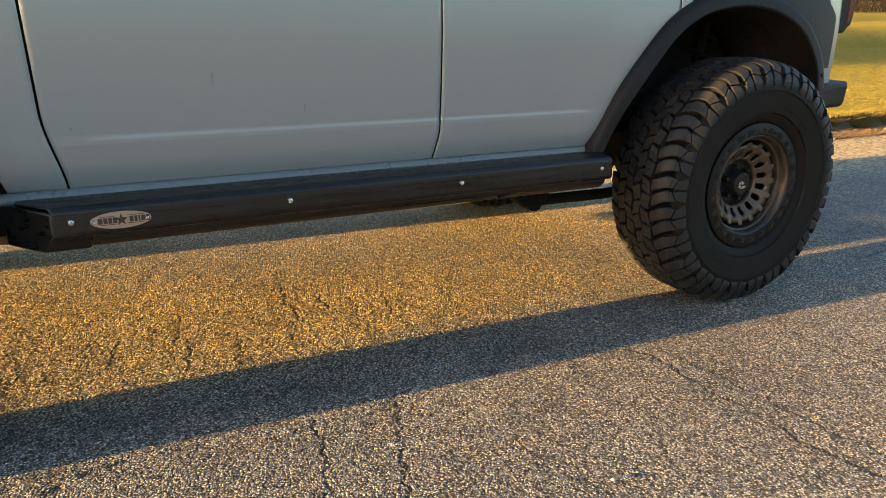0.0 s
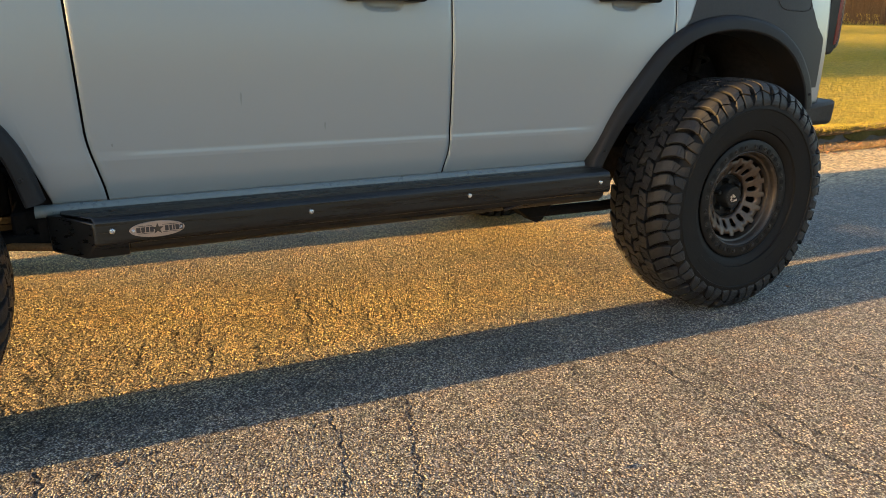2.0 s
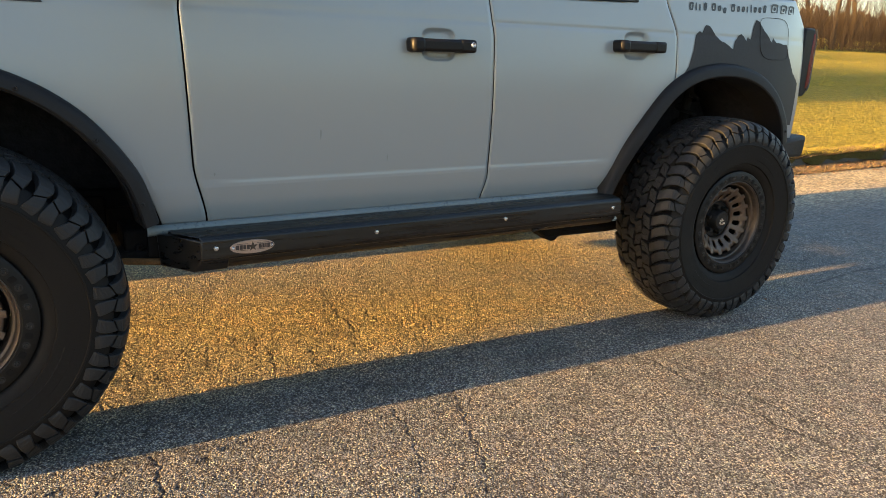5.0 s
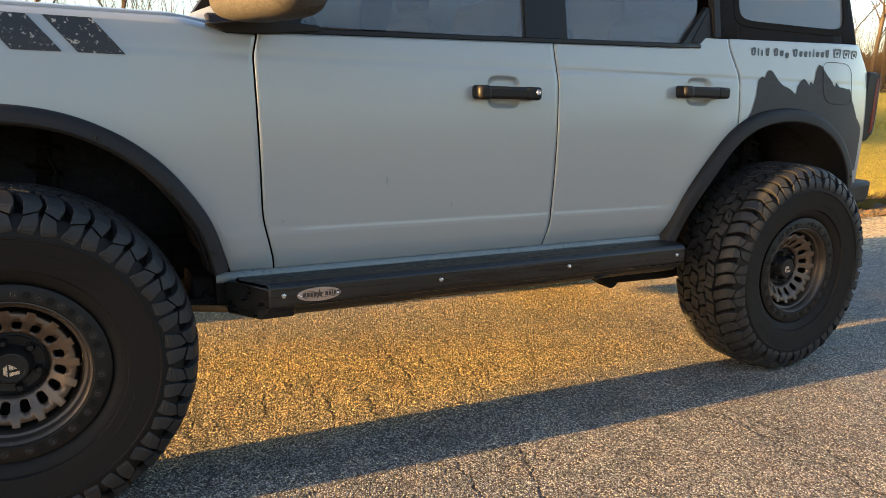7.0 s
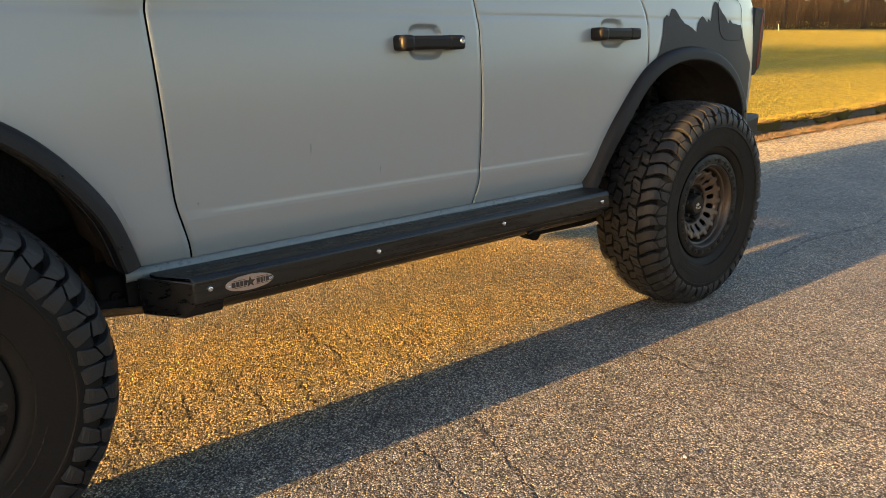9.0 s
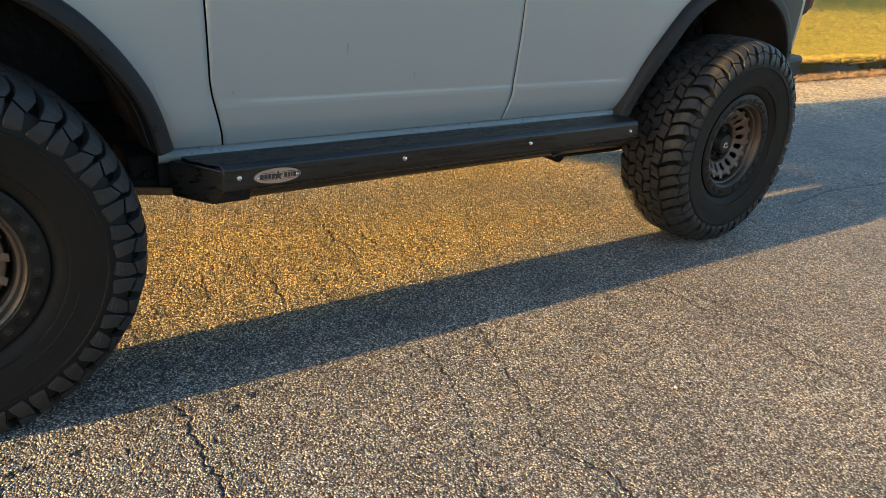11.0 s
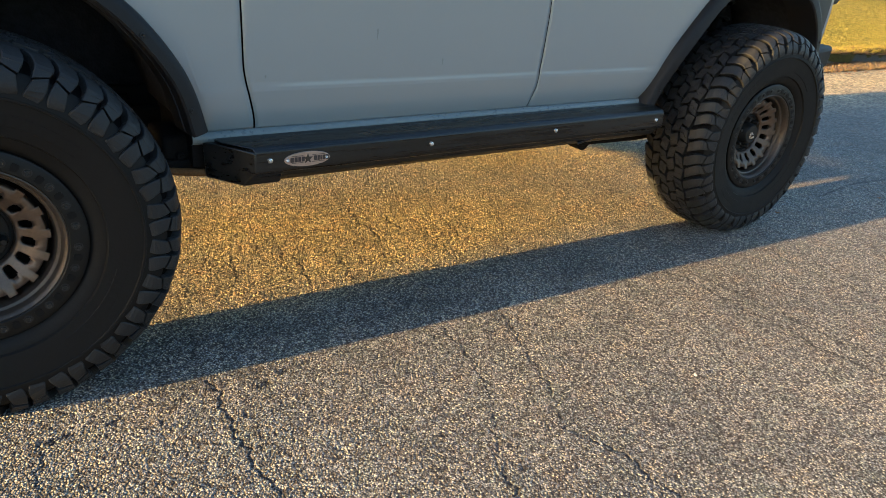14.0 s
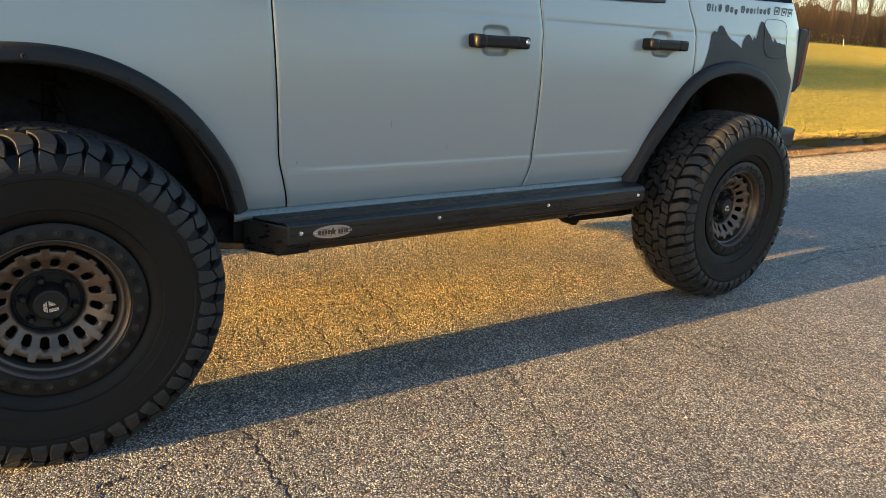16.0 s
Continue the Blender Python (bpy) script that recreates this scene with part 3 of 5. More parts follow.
def panel(left, right, low, top, cols, rows, s):
    """A body panel between two upright gap lines and two height lines."""
    out = []
    cols = cols if isinstance(cols, list) else spread(cols)
    rows = rows if isinstance(rows, list) else spread(rows)
    for u in cols:
        col = []
        xm = lerp(left(0.95), right(0.95), u)
        za = low(xm)
        xa = lerp(left(za), right(za), u)
        za = low(xa)
        for vv in rows:
            z = lerp(za, top(xm), vv)
            x = lerp(left(z), right(z), u)
            col.append((x, -s * side(x, z), z))
        out.append(col)
    return Build().grid(out)


G = 0.003
SILL = 0.6225


def low_front(x):
    a = arch_z(LINE_F, x)
    return max(a, SILL) if a else (SILL if x > 0 else 0.70)


def low_rear_door(x):
    a = arch_z(LINE_R, x)
    return max(SILL, a + 0.004) if a else SILL


def low_quarter(x):
    a = arch_z(LINE_R, x)
    return a if a else 0.80


def corner(z):
    return 3.62 - 0.12 * max(0.0, (z - 1.325) / 0.125)


def rear_belt(x):
    """Top of the rear door, stepping up behind its window."""
    return lerp(belt(x), 1.427, min(1.0, max(0.0, (x - 2.428) / 0.046)))


def fender_top(x):
    return 1.345 - 0.03 * smooth(-0.3, -0.75, x) if x < 0.45 else 1.345 - 0.02 * smooth(0.45, 0.6, x)


for s in (1, -1):
    part("front_fender", panel(lambda z: -0.72, lambda z: gap_f(z) - G, low_front, fender_top, 110, 70, s), M_PAINT, car, thick=0.012)
    door = part("front_door", panel(lambda z: gap_f(z) + G, lambda z: gap_m(z) - G, lambda x: SILL, belt, spread(80, 0.71, 0.865, 44), sorted(set(spread(90, 0.68, 0.87, 44)) | {round(0.15 + 0.0016 * i, 5) for i in range(30)}), s), M_PAINT, car, thick=0.02)
    rear_door = part("rear_door", panel(lambda z: gap_m(z) + G, lambda z: gap_r(z) - G, low_rear_door, rear_belt, spread(80, 0.63, 0.80, 44), sorted(set(spread(90, 0.52, 0.88, 84)) | {round(0.15 + 0.0016 * i, 5) for i in range(30)}), s), M_PAINT, car, thick=0.02)
    if s > 0:
        for px, pz, h, w in ((1.077, 0.887, 0.019, 0.0042), (1.320, 0.800, 0.014, 0.0034), (0.735, 0.775, 0.005, 0.004)):
            loop = [(px + w * math.cos(a) * (1.2 + math.sin(a)) / 2, pz + h * math.sin(a)) for a in (2 * math.pi * k / 16 for k in range(16))]
            part("scuff_mark", Build().put([(x, -(side(x, z) + 0.0012), z) for x, z in loop], [tuple(range(16))]), M_SCUFF, door, "faint grey scuff", soft=False)
    part("quarter_panel", panel(lambda z: gap_r(z) + G, corner, low_quarter, lambda x: 1.427 + 0.028 * (x - 2.6), 90, 70, s), M_PAINT, car, thick=0.012)
    # near-black strips close under the surface paint the shade of the door gaps
    for line, z0, z1 in ((gap_f, 0.626, 1.33), (gap_m, 0.627, 1.36), (gap_r, 1.09, 1.42)):
        rows = [[(line(z) + o, -s * (side(line(z), z) - 0.0028), z) for o in (-0.008, 0.008)] for z in (lerp(z0, z1, i / 60) for i in range(61))]
        part("gap_shade_strip", Build().grid(rows), M_RECESS_SHADE, car, thick=0.006)
    # fender top, rolling over to the bonnet
    rows = []
    for i in range(41):
        x = lerp(-0.72, 0.60, i / 40)
        z0, y0 = fender_top(x), side(x, fender_top(x))
        rows.append([(x, -s * (y0 - 0.055 * math.sin(a)), z0 + 0.026 * math.sin(a) ** 0.7 * (1 - 0.25 * (1 - math.cos(a)))) for a in (math.pi / 2 * k / 7 for k in range(8))])
    part("fender_crown", Build().grid(rows), M_PAINT, car)
    # rocker below the doors, a rounded ledge in a darker tone
    rows = []
    for i in range(31):
        x = lerp(0.532, 2.345, i / 30)
        rows.append([(x, -s * (0.833 + 0.016 * math.sin(a)), 0.608 + 0.0170 * math.cos(a)) for a in (math.pi * k / 8 for k in range(9))])
    part("rocker_panel", Build().grid(rows), M_SILL, car, "dark teal-grey sill strip with a dull sheen")

    # wheel arch flares with screws
    for line, screws in ((LINE_F, (0.06, 0.22, 0.36, 0.5, 0.66, 0.80, 0.945)), (LINE_R, (0.06, 0.95))):
        c = Vector((0.0 if line is LINE_F else 2.95, 0.55))
        n = len(line) - 1
        flare_rows, mids = [], []
        wide = 0.015 if line is LINE_F else 0.026
        for i, p in enumerate(line):
            t = (line[min(i + 1, n)] - line[max(i - 1, 0)]).normalized()
            nrm = Vector((-t.y, t.x))
            body_y = side(p.x, max(p.y, 0.74 if line is LINE_F else 0.68))
            slim = 0.0 if line is LINE_F else smooth(0.90, 0.62, p.y) * (p.x < 2.9)
            sec = [(-0.004, body_y - 0.01), (0.007, body_y - 0.002), (0.0085, body_y + 0.004), (0.004, 0.899), (-0.003, 0.908), (-0.014, 0.912), (-0.018 - wide, 0.915), (-0.024 - wide, 0.911), (-0.026 - wide, 0.90), (-0.028 - wide, 0.87), (-0.035 - wide, 0.78)]
            # the front foot of the rear flare narrows and lies closer to the body
            sec = [(d * (1 - 0.22 * slim) if d < 0 and y > 0.88 else d, y - 0.022 * slim * (y > body_y)) for d, y in sec]
            flare_rows.append([(p.x + nrm.x * d, -s * y, p.y + nrm.y * d) for d, y in sec])
            mids.append((p.x - nrm.x * 0.024 * (1 - 0.22 * slim), -s * (0.9145 - 0.022 * slim), p.y - nrm.y * 0.024 * (1 - 0.22 * slim)))
        flare = part("wheel_arch_flare", Build().grid(flare_rows), M_FLARE, car, "matt charcoal plastic flare")
        for f in screws:
            x, y, z = mids[int(f * n)]
            part("screw", Build().lathe([(0, 0.0), (-0.003, 0.004), (-0.002, 0.0065), (0.004, 0.0075)], 10), M_POCKET, flare, at=pose(x, y, z, 0, 0, 0 if s > 0 else 180))
        # inner wheel well
        liner = []
        for i, p in enumerate(line):
            liner.append([(lerp(p.x, c.x, 0.07), -s * y, lerp(p.y, c.y, 0.07) + (0.0 if y > 0.8 else 0.02)) for y in (0.86, 0.75, 0.55, 0.42)])
        part("wheel_well_liner", Build().grid(liner), M_LINER, car, thick=0.006)
        low = 0.62 if line is LINE_F else 0.50
        b = Build().put([(p.x, -s * 0.43, p.y) for p in line] + [(line[-1].x, -s * 0.43, low), (line[0].x, -s * 0.43, low)], [tuple(range(len(line) + 2))])
        part("inner_wing", b, M_LINER, car, thick=0.01)

    # handles
    for k, (px, pz) in enumerate(POCKETS):
        owner = door if k == 0 else rear_door
        h = part("door_handle", Build().box(px - 0.122, px + 0.127, -s * 0.872, -s * 0.916, pz - 0.0235, pz + 0.0185), M_BLACK, owner, "black plastic pull handle", bevel=0.010)
        part("handle_cap", Build().box(px - 0.125, px - 0.075, -s * 0.850, -s * 0.9215, pz - 0.027, pz + 0.021), M_BLACK, owner, bevel=0.012)
        part("handle_cap", Build().box(px + 0.062, px + 0.129, -s * 0.850, -s * 0.9180, pz - 0.025, pz + 0.020), M_BLACK, owner, bevel=0.010)
        if k == 0:
            part("lock_cylinder", Build().lathe([(0, 0.0), (-0.004, 0.007), (0, 0.010), (0.006, 0.010)], 16), M_CHROME, door, at=pose(px + 0.112, -s * 0.9185, pz + 0.002, 0, 0, 0 if s > 0 else 180))

    # glasshouse
    def wy(z):
        return 0.846 - 0.19 * (z - 1.36)

    def sheet(corners, off=0.0):
        return Build().put([(x, -s * (wy(z) + off), z) for x, z in corners], [tuple(range(len(corners)))])

    TOP = 1.88
    part("belt_trim", Build().grid([[(x, -s * y, z + belt(x) - 1.36) for y, z in ((0.852, 1.360), (0.858, 1.363), (0.857, 1.374), (0.845, 1.378))] for x in (lerp(0.585, 2.44, i / 20) for i in range(21))]), M_BLACK, car, thick=0.006)
    frame_a = part("front_window", sheet([(0.80, 1.36), (1.625, 1.375), (1.63, TOP), (1.10, TOP)], -0.012), M_GLASS, car, "tinted side glass reflecting the sky", thick=0.004, soft=False)
    part("rear_window", sheet([(1.775, 1.38), (2.44, 1.40), (2.50, TOP), (1.785, TOP)], -0.012), M_GLASS, car, "tinted side glass reflecting the sky", thick=0.004, soft=False)
    part("door_pillar", sheet([(1.61, 1.375), (1.79, 1.38), (1.785, TOP), (1.615, TOP)]), M_BLACK, car, "black pillar between the side windows", thick=0.03, soft=False)
    part("windscreen_pillar", sheet([(0.60, 1.345), (0.80, 1.36), (1.13, TOP + 0.03), (0.98, TOP + 0.03)]), M_BLACK, car, thick=0.05, soft=False)
    def slab(corners, off0, off1):
        n = len(corners)
        return Build().put([(x, -s * (wy(z) + o), z) for o in (off0, off1) for x, z in corners], [tuple(range(n)), tuple(reversed(range(n, 2 * n)))] + [(i, i + n, (i + 1) % n + n, (i + 1) % n) for i in range(n)])

    trim = part("sail_trim", slab([(2.335, 1.386), (2.43, 1.389), (2.476, 1.425), (2.512, 1.427), (2.512, 1.54), (2.487, 1.548)], -0.01, 0.0125), M_BLACK, car, "ribbed black corner trim", bevel=0.003, soft=False)
    part("sail_trim_rib", slab([(2.39, 1.403), (2.428, 1.404), (2.468, 1.436), (2.498, 1.438), (2.498, 1.515), (2.482, 1.52)], 0.010, 0.0165), M_FLARE, trim, bevel=0.002, soft=False)
    part("rear_pillar", sheet([(2.512, 1.427), (2.545, 1.427), (2.55, TOP), (2.52, TOP)], -0.004), M_FLARE, car, thick=0.03, soft=False)
    part("roof_rail", sheet([(0.98, TOP - 0.02), (2.56, TOP - 0.02), (2.56, TOP + 0.06), (1.04, TOP + 0.06)], 0.004), M_BLACK, car, thick=0.04, soft=False)
    # canvas rear side of the soft top, with a clear window
    wx0, wx1, wz0, wz1 = 2.675, 3.365, 1.512, 1.80
    b = Build()
    for x0, x1, z0, z1 in ((2.545, wx0, 1.40, TOP + 0.06), (wx1, 3.49, 1.40, TOP + 0.06), (wx0, wx1, 1.40, wz0), (wx0, wx1, wz1, TOP + 0.06)):
        n = 8
        rows = []
        for j in range(n + 1):
            row = []
            for i in range(n + 1):
                x = lerp(x0, x1, i / n)
                z = lerp(max(z0, 1.422 + 0.028 * (x - 2.6)), z1, j / n)
                y = wy(z) + 0.006 - 0.36 * max(0.0, x - 3.25) ** 2 + 0.003 * math.sin(31 * x + 17 * z) * min(1.0, 8 * (z - 1.42))
                row.append((x - 0.13 * max(0.0, z - 1.45) * smooth(3.2, 3.5, x), -s * y, z))
            rows.append(row)
        b.grid(rows)
    top_side = part("soft_top_side", b, M_CANVAS, car, "black canvas soft top side", thick=0.006)
    n = 24
    ring, pane = [], []
    for k in range(n * 4):
        a = 2 * math.pi * k / (n * 4)
        cx, cz = math.cos(a), math.sin(a)
        e = 0.22
        ux, uz = math.copysign(abs(cx) ** e, cx), math.copysign(abs(cz) ** e, cz)
        ring.append([((wx0 + wx1) / 2 + ux * ((wx1 - wx0) / 2 + d), -s * (wy((wz0 + wz1) / 2 + uz * (wz1 - wz0) / 2) + o), (wz0 + wz1) / 2 + uz * ((wz1 - wz0) / 2 + d)) for d, o in ((0.03, 0.010), (0.028, 0.015), (0.002, 0.015), (0.0, 0.006))])
        pane.append(((wx0 + wx1) / 2 + ux * ((wx1 - wx0) / 2 + 0.004), -s * (wy((wz0 + wz1) / 2 + uz * (wz1 - wz0) / 2) + 0.005), (wz0 + wz1) / 2 + uz * ((wz1 - wz0) / 2 + 0.004)))
    part("window_binding", Build().grid(ring, close_v=True), M_CANVAS, top_side)
    part("vinyl_window", Build().put(pane, [tuple(range(len(pane)))]), M_VINYL, top_side, "clear vinyl window catching the sky", soft=False)

    # charcoal mountain decal over the rear quarter
    def ridge(x):
        line = ((2.683, 1.06), (2.701, 1.085), (2.748, 1.137), (2.776, 1.208), (2.787, 1.268), (2.806, 1.288), (2.825, 1.279), (2.842, 1.309), (2.857, 1.316), (2.876, 1.311), (2.907, 1.279), (2.94, 1.253), (2.985, 1.241), (3.030, 1.217), (3.040, 1.252),
                (3.065, 1.277), (3.084, 1.288), (3.106, 1.272), (3.119, 1.259), (3.130, 1.278), (3.146, 1.264), (3.153, 1.274), (3.166, 1.322), (3.184, 1.353), (3.207, 1.342), (3.245, 1.306), (3.282, 1.278), (3.303, 1.255), (3.314, 1.276), (3.342, 1.256), (3.374, 1.254), (3.431, 1.249), (3.46, 1.195), (3.509, 1.126), (3.575, 1.07))
        for p, q in zip(line, line[1:]):
            if p[0] <= x <= q[0]:
                return lerp(p[1], q[1], (x - p[0]) / (q[0] - p[0])) + 0.004 * noise.noise((x * 60, 0.3, 1.7))
        return 1.05

    rows = []
    for i in range(261):
        x = lerp(2.683, 3.575, i / 260)
        a = arch_z(LINE_R, x)
        z0 = max(a + 0.002, 0.868) if a else 0.868
        z1 = max(z0 + 0.001, ridge(x))
        rows.append([(x, -s * (side(x, lerp(z0, z1, j / 20)) + 0.0022), lerp(z0, z1, j / 20)) for j in range(21)])
    part("mountain_decal", Build().grid(rows), M_DECAL, car, "charcoal mountain silhouette sticker")
    # sticker lettering as plain hollow bars, with three square marks
    widths = [0.025, 0.008, 0.015, 0.021, -0.017, 0.026, 0.021, 0.021, -0.017, 0.027, 0.019, 0.020, 0.013, 0.008, 0.020, 0.020, 0.021]
    x = 2.742
    pitch = (0.520 - sum(abs(w) for w in widths)) / 15
    for k, w in enumerate(widths):
        if w < 0:
            x -= w
            continue
        z0 = 1.370 + (x - 2.742) * 0.030
        h = 0.034 if k in (0, 3, 5, 9, 13, 16) else (0.032 if k == 1 else 0.025)
        if k == 7:
            z0 -= 0.008
        fat = 0.0098
        b = Build()
        if w < 0.016:
            b.put([(a, -s * (side(a, c) + 0.002), c) for a, c in ((x, z0), (x + min(w, 0.009), z0), (x + min(w, 0.009), z0 + h), (x, z0 + h))], [(0, 1, 2, 3)])
        else:
            ring = []
            for q in range(16):
                a = 2 * math.pi * q / 16
                ux, uz = math.copysign(abs(math.cos(a)) ** 0.5, math.cos(a)), math.copysign(abs(math.sin(a)) ** 0.5, math.sin(a))
                ring.append([(x + w / 2 + ux * (w / 2 - d * 0.9), -s * (side(x, z0 + h / 2) + 0.002), z0 + h / 2 + uz * (h / 2 - d * 0.75)) for d in (0.0, fat)])
            b.grid(ring, close_v=True)
        part("letter_bar", b, M_LETTER, car, soft=False)
        x += w + pitch
    for x in (3.285, 3.358, 3.427):
        ring, inner = [], []
        for q in range(20):
            a = 2 * math.pi * q / 20
            ux, uz = math.copysign(abs(math.cos(a)) ** 0.35, math.cos(a)), math.copysign(abs(math.sin(a)) ** 0.35, math.sin(a))
            ring.append([(x + 0.026 + ux * (0.026 - d), -s * (side(x + 0.026 + ux * 0.026, 1.406) + 0.002), 1.406 + uz * (0.0215 - d)) for d in (0.0, 0.008)])
            inner.append((x + 0.026 + 0.008 * math.cos(a), -s * (side(x + 0.026, 1.406) + 0.002), 1.406 + 0.008 * math.sin(a)))
        mark = part("sticker_mark", Build().grid(ring, close_v=True), M_LETTER, car, soft=False)
        part("sticker_mark_centre", Build().put(inner, [tuple(range(20))]), M_LETTER, mark, soft=False)
    # fuel flap groove
    loop = []
    for k in range(48):
        a = 2 * math.pi * k / 48
        cx, cz = math.cos(a), math.sin(a)
        x = 3.326 + 0.112 * math.copysign(abs(cx) ** 0.45, cx) - 0.020 * cz
        z = 1.273 + 0.093 * math.copysign(abs(cz) ** 0.45, cz)
        loop.append((x, -s * (side(x, z) + 0.0035), z))
    if s > 0:
        part("fuel_flap_seam", Build().tube(loop + loop[:1], 0.0010, 5), M_BLACK, car)
    # fender stripes
    for x0, x1 in ((0.057, 0.172), (0.208, 0.322)):
        rows = []
        for j in range(13):
            z = lerp(1.252, 1.343, j / 12)
            lean = -0.84 * (z - 1.252)
            rows.append([(lerp(x0, x1, i / 6) + lean, -s * (side(lerp(x0, x1, i / 6) + lean, z) + 0.0022), z) for i in range(7)])
        part("fender_stripe", Build().grid(rows), M_STRIPE, car, "black slanted stripe, flaked and specked with grit")

    # mirror
    rows = []
    for i in range(15):
        t = i / 14
        y = lerp(0.92, 1.225, t)
        e = math.sqrt(max(0.0, 1 - abs(2 * t - 1) ** 5)) * 0.96 + 0.04
        hx, hz = 0.085 * e * lerp(1.1, 0.9, t), 0.095 * e
        cx, cz = lerp(0.585, 0.73, t), lerp(1.435, 1.445, t)
        rows.append([(cx + hx * math.copysign(abs(math.cos(a)) ** 0.6, math.cos(a)), -s * y, cz + hz * math.copysign(abs(math.sin(a)) ** 0.55, math.sin(a))) for a in (2 * math.pi * q / 28 for q in range(28))])
    b = Build().grid(rows, close_u=True)
    b.f.append(tuple(range(28)))
    b.f.append(tuple(reversed(range(14 * 28, 15 * 28))))
    mirror = part("door_mirror", b, M_MIRROR_CAP, car, "dark dusty mirror housing lit by low sun")
    part("mirror_arm", Build().box(0.60, 0.70, -s * 0.84, -s * 0.96, 1.365, 1.40), M_BLACK, mirror, bevel=0.01)
    part("mirror_glass", Build().box(0.745, 0.752, -s * 0.97, -s * 1.17, 1.39, 1.52), M_CHROME, mirror, bevel=0.01)
    part("mirror_base", Build().prism([(0.53, 1.348), (0.585, 1.325), (0.70, 1.328), (0.86, 1.345), (0.86, 1.362), (0.70, 1.372)], -s * 0.83, -s * 0.862), M_BLACK, car, bevel=0.004)

    # tail lamp
    lamp = part("tail_lamp", Build().prism([(3.612, 1.005), (3.672, 1.008), (3.696, 1.035), (3.703, 1.30), (3.690, 1.338), (3.612, 1.338)], -s * 0.818, -s * 0.66), M_BLACK, car, "black tail lamp with red lens", bevel=0.010)
    part("red_lens", Build().prism([(3.672, 1.045), (3.688, 1.050), (3.700, 1.075), (3.705, 1.27), (3.699, 1.312), (3.684, 1.312)], -s * 0.8205, -s * 0.70), M_RED, lamp, "red plastic lens", bevel=0.004)
    part("lamp_edge", Build().prism([(3.693, 1.035), (3.702, 1.05), (3.7085, 1.08), (3.7115, 1.29), (3.703, 1.333), (3.698, 1.333), (3.706, 1.29), (3.703, 1.08)], -s * 0.8215, -s * 0.68), M_BUMPER, lamp, "pale clear edge of the lamp", bevel=0.002)

    # rock slider
    body_sec = [(0.845, 0.6085), (0.90, 0.6105), (0.948, 0.604), (0.958, 0.592), (0.962, 0.54), (0.955, 0.528), (0.90, 0.515), (0.845, 0.53)]
    b = Build()
    rows = [[(x if k not in (0, 1, 7) else x - cut, -s * y, z) for k, (y, z) in enumerate(body_sec)] for x, cut in ((0.665, 0.075), (1.2, 0), (1.8, 0), (2.352, -0.0))]
    b.grid(rows, close_u=True)
    b.f.append(tuple(reversed(range(8))))
    b.f.append(tuple(range(24, 32)))
    slider = part("rock_slider", b, M_SLIDER, car, "black steel rock slider with a folding step", bevel=0.004)
    low_sec = [(0.93, 0.535), (0.944, 0.532), (0.938, 0.512), (0.915, 0.492), (0.83, 0.490), (0.83, 0.53)]
    b = Build()
    b.grid([[(x, -s * y, z) for y, z in low_sec] for x in (0.745, 1.4, 2.06, 2.34)], close_u=True)
    b.f.append(tuple(reversed(range(6))))
    b.f.append(tuple(range(18, 24)))
    part("folding_step", b, M_SLIDER, slider, bevel=0.003)
    b = Build().put([(0.555, -s * 0.85, 0.60), (0.585, -s * 0.90, 0.604), (0.665, -s * 0.958, 0.590), (0.665, -s * 0.962, 0.535), (0.640, -s * 0.935, 0.492), (0.56, -s * 0.85, 0.50),
                     (0.745, -s * 0.85, 0.60), (0.745, -s * 0.90, 0.604), (0.745, -s * 0.957, 0.589), (0.745, -s * 0.961, 0.535), (0.745, -s * 0.935, 0.492), (0.745, -s * 0.85, 0.50)],
                    [(0, 1, 2, 3, 4, 5), (11, 10, 9, 8, 7, 6)] + [(i, i + 6, (i + 1) % 6 + 6, (i + 1) % 6) for i in range(6)])
    part("slider_end", b, M_SLIDER, slider, bevel=0.004)
    part("step_hinge", Build().tube([(1.92, -s * 0.93, 0.497), (2.08, -s * 0.94, 0.536)], 0.005), M_SLIDER, slider)
    for x in (0.707, 1.238, 1.768, 2.305):
        part("slider_bolt", Build().lathe([(0, 0.0), (-0.005, 0.0035), (-0.004, 0.0065), (0.0, 0.0082), (0.004, 0.0082)], 14), M_CHROME, slider, "bright round bolt head", at=pose(x, -s * 0.9605, 0.567, 0, 0, 0 if s > 0 else 180))
    b = Build()
    n = 40
    oval = [(0.816 + 0.069 * math.cos(2 * math.pi * k / n), 0.5625 + 0.0215 * math.sin(2 * math.pi * k / n)) for k in range(n)]
    badge = part("oval_badge", Build().prism(oval, -s * 0.9590, -s * 0.9645), M_PLATE, slider, "oval metal badge with dark print", bevel=0.0008)
    x = 0.764
    for w in (0.010, 0.009, 0.008, 0.009, 0, 0.009, 0.007, 0.004, 0.009, 0.008):
        if w:
            part("badge_bar", Build().box(x, x + w, -s * 0.9640, -s * 0.9655, 0.556, 0.570), M_PLATE_DARK, badge, soft=False)
            x += w + 0.0022
        else:
            x += 0.026
    for x in (0.757, 0.875):
        part("badge_rivet", Build().lathe([(0, 0.0), (-0.0025, 0.003), (0, 0.005), (0.002, 0.005)], 10), M_CHROME, badge, at=pose(x, -s * 0.9645, 0.5625, 0, 0, 0 if s > 0 else 180))
    for x0, x1 in ((0.768, 0.803), (0.829, 0.868)):
        for z in (0.5525, 0.5725):
            part("badge_line", Build().box(x0, x1, -s * 0.9640, -s * 0.9652, z, z + 0.0012), M_PLATE_DARK, badge, soft=False)
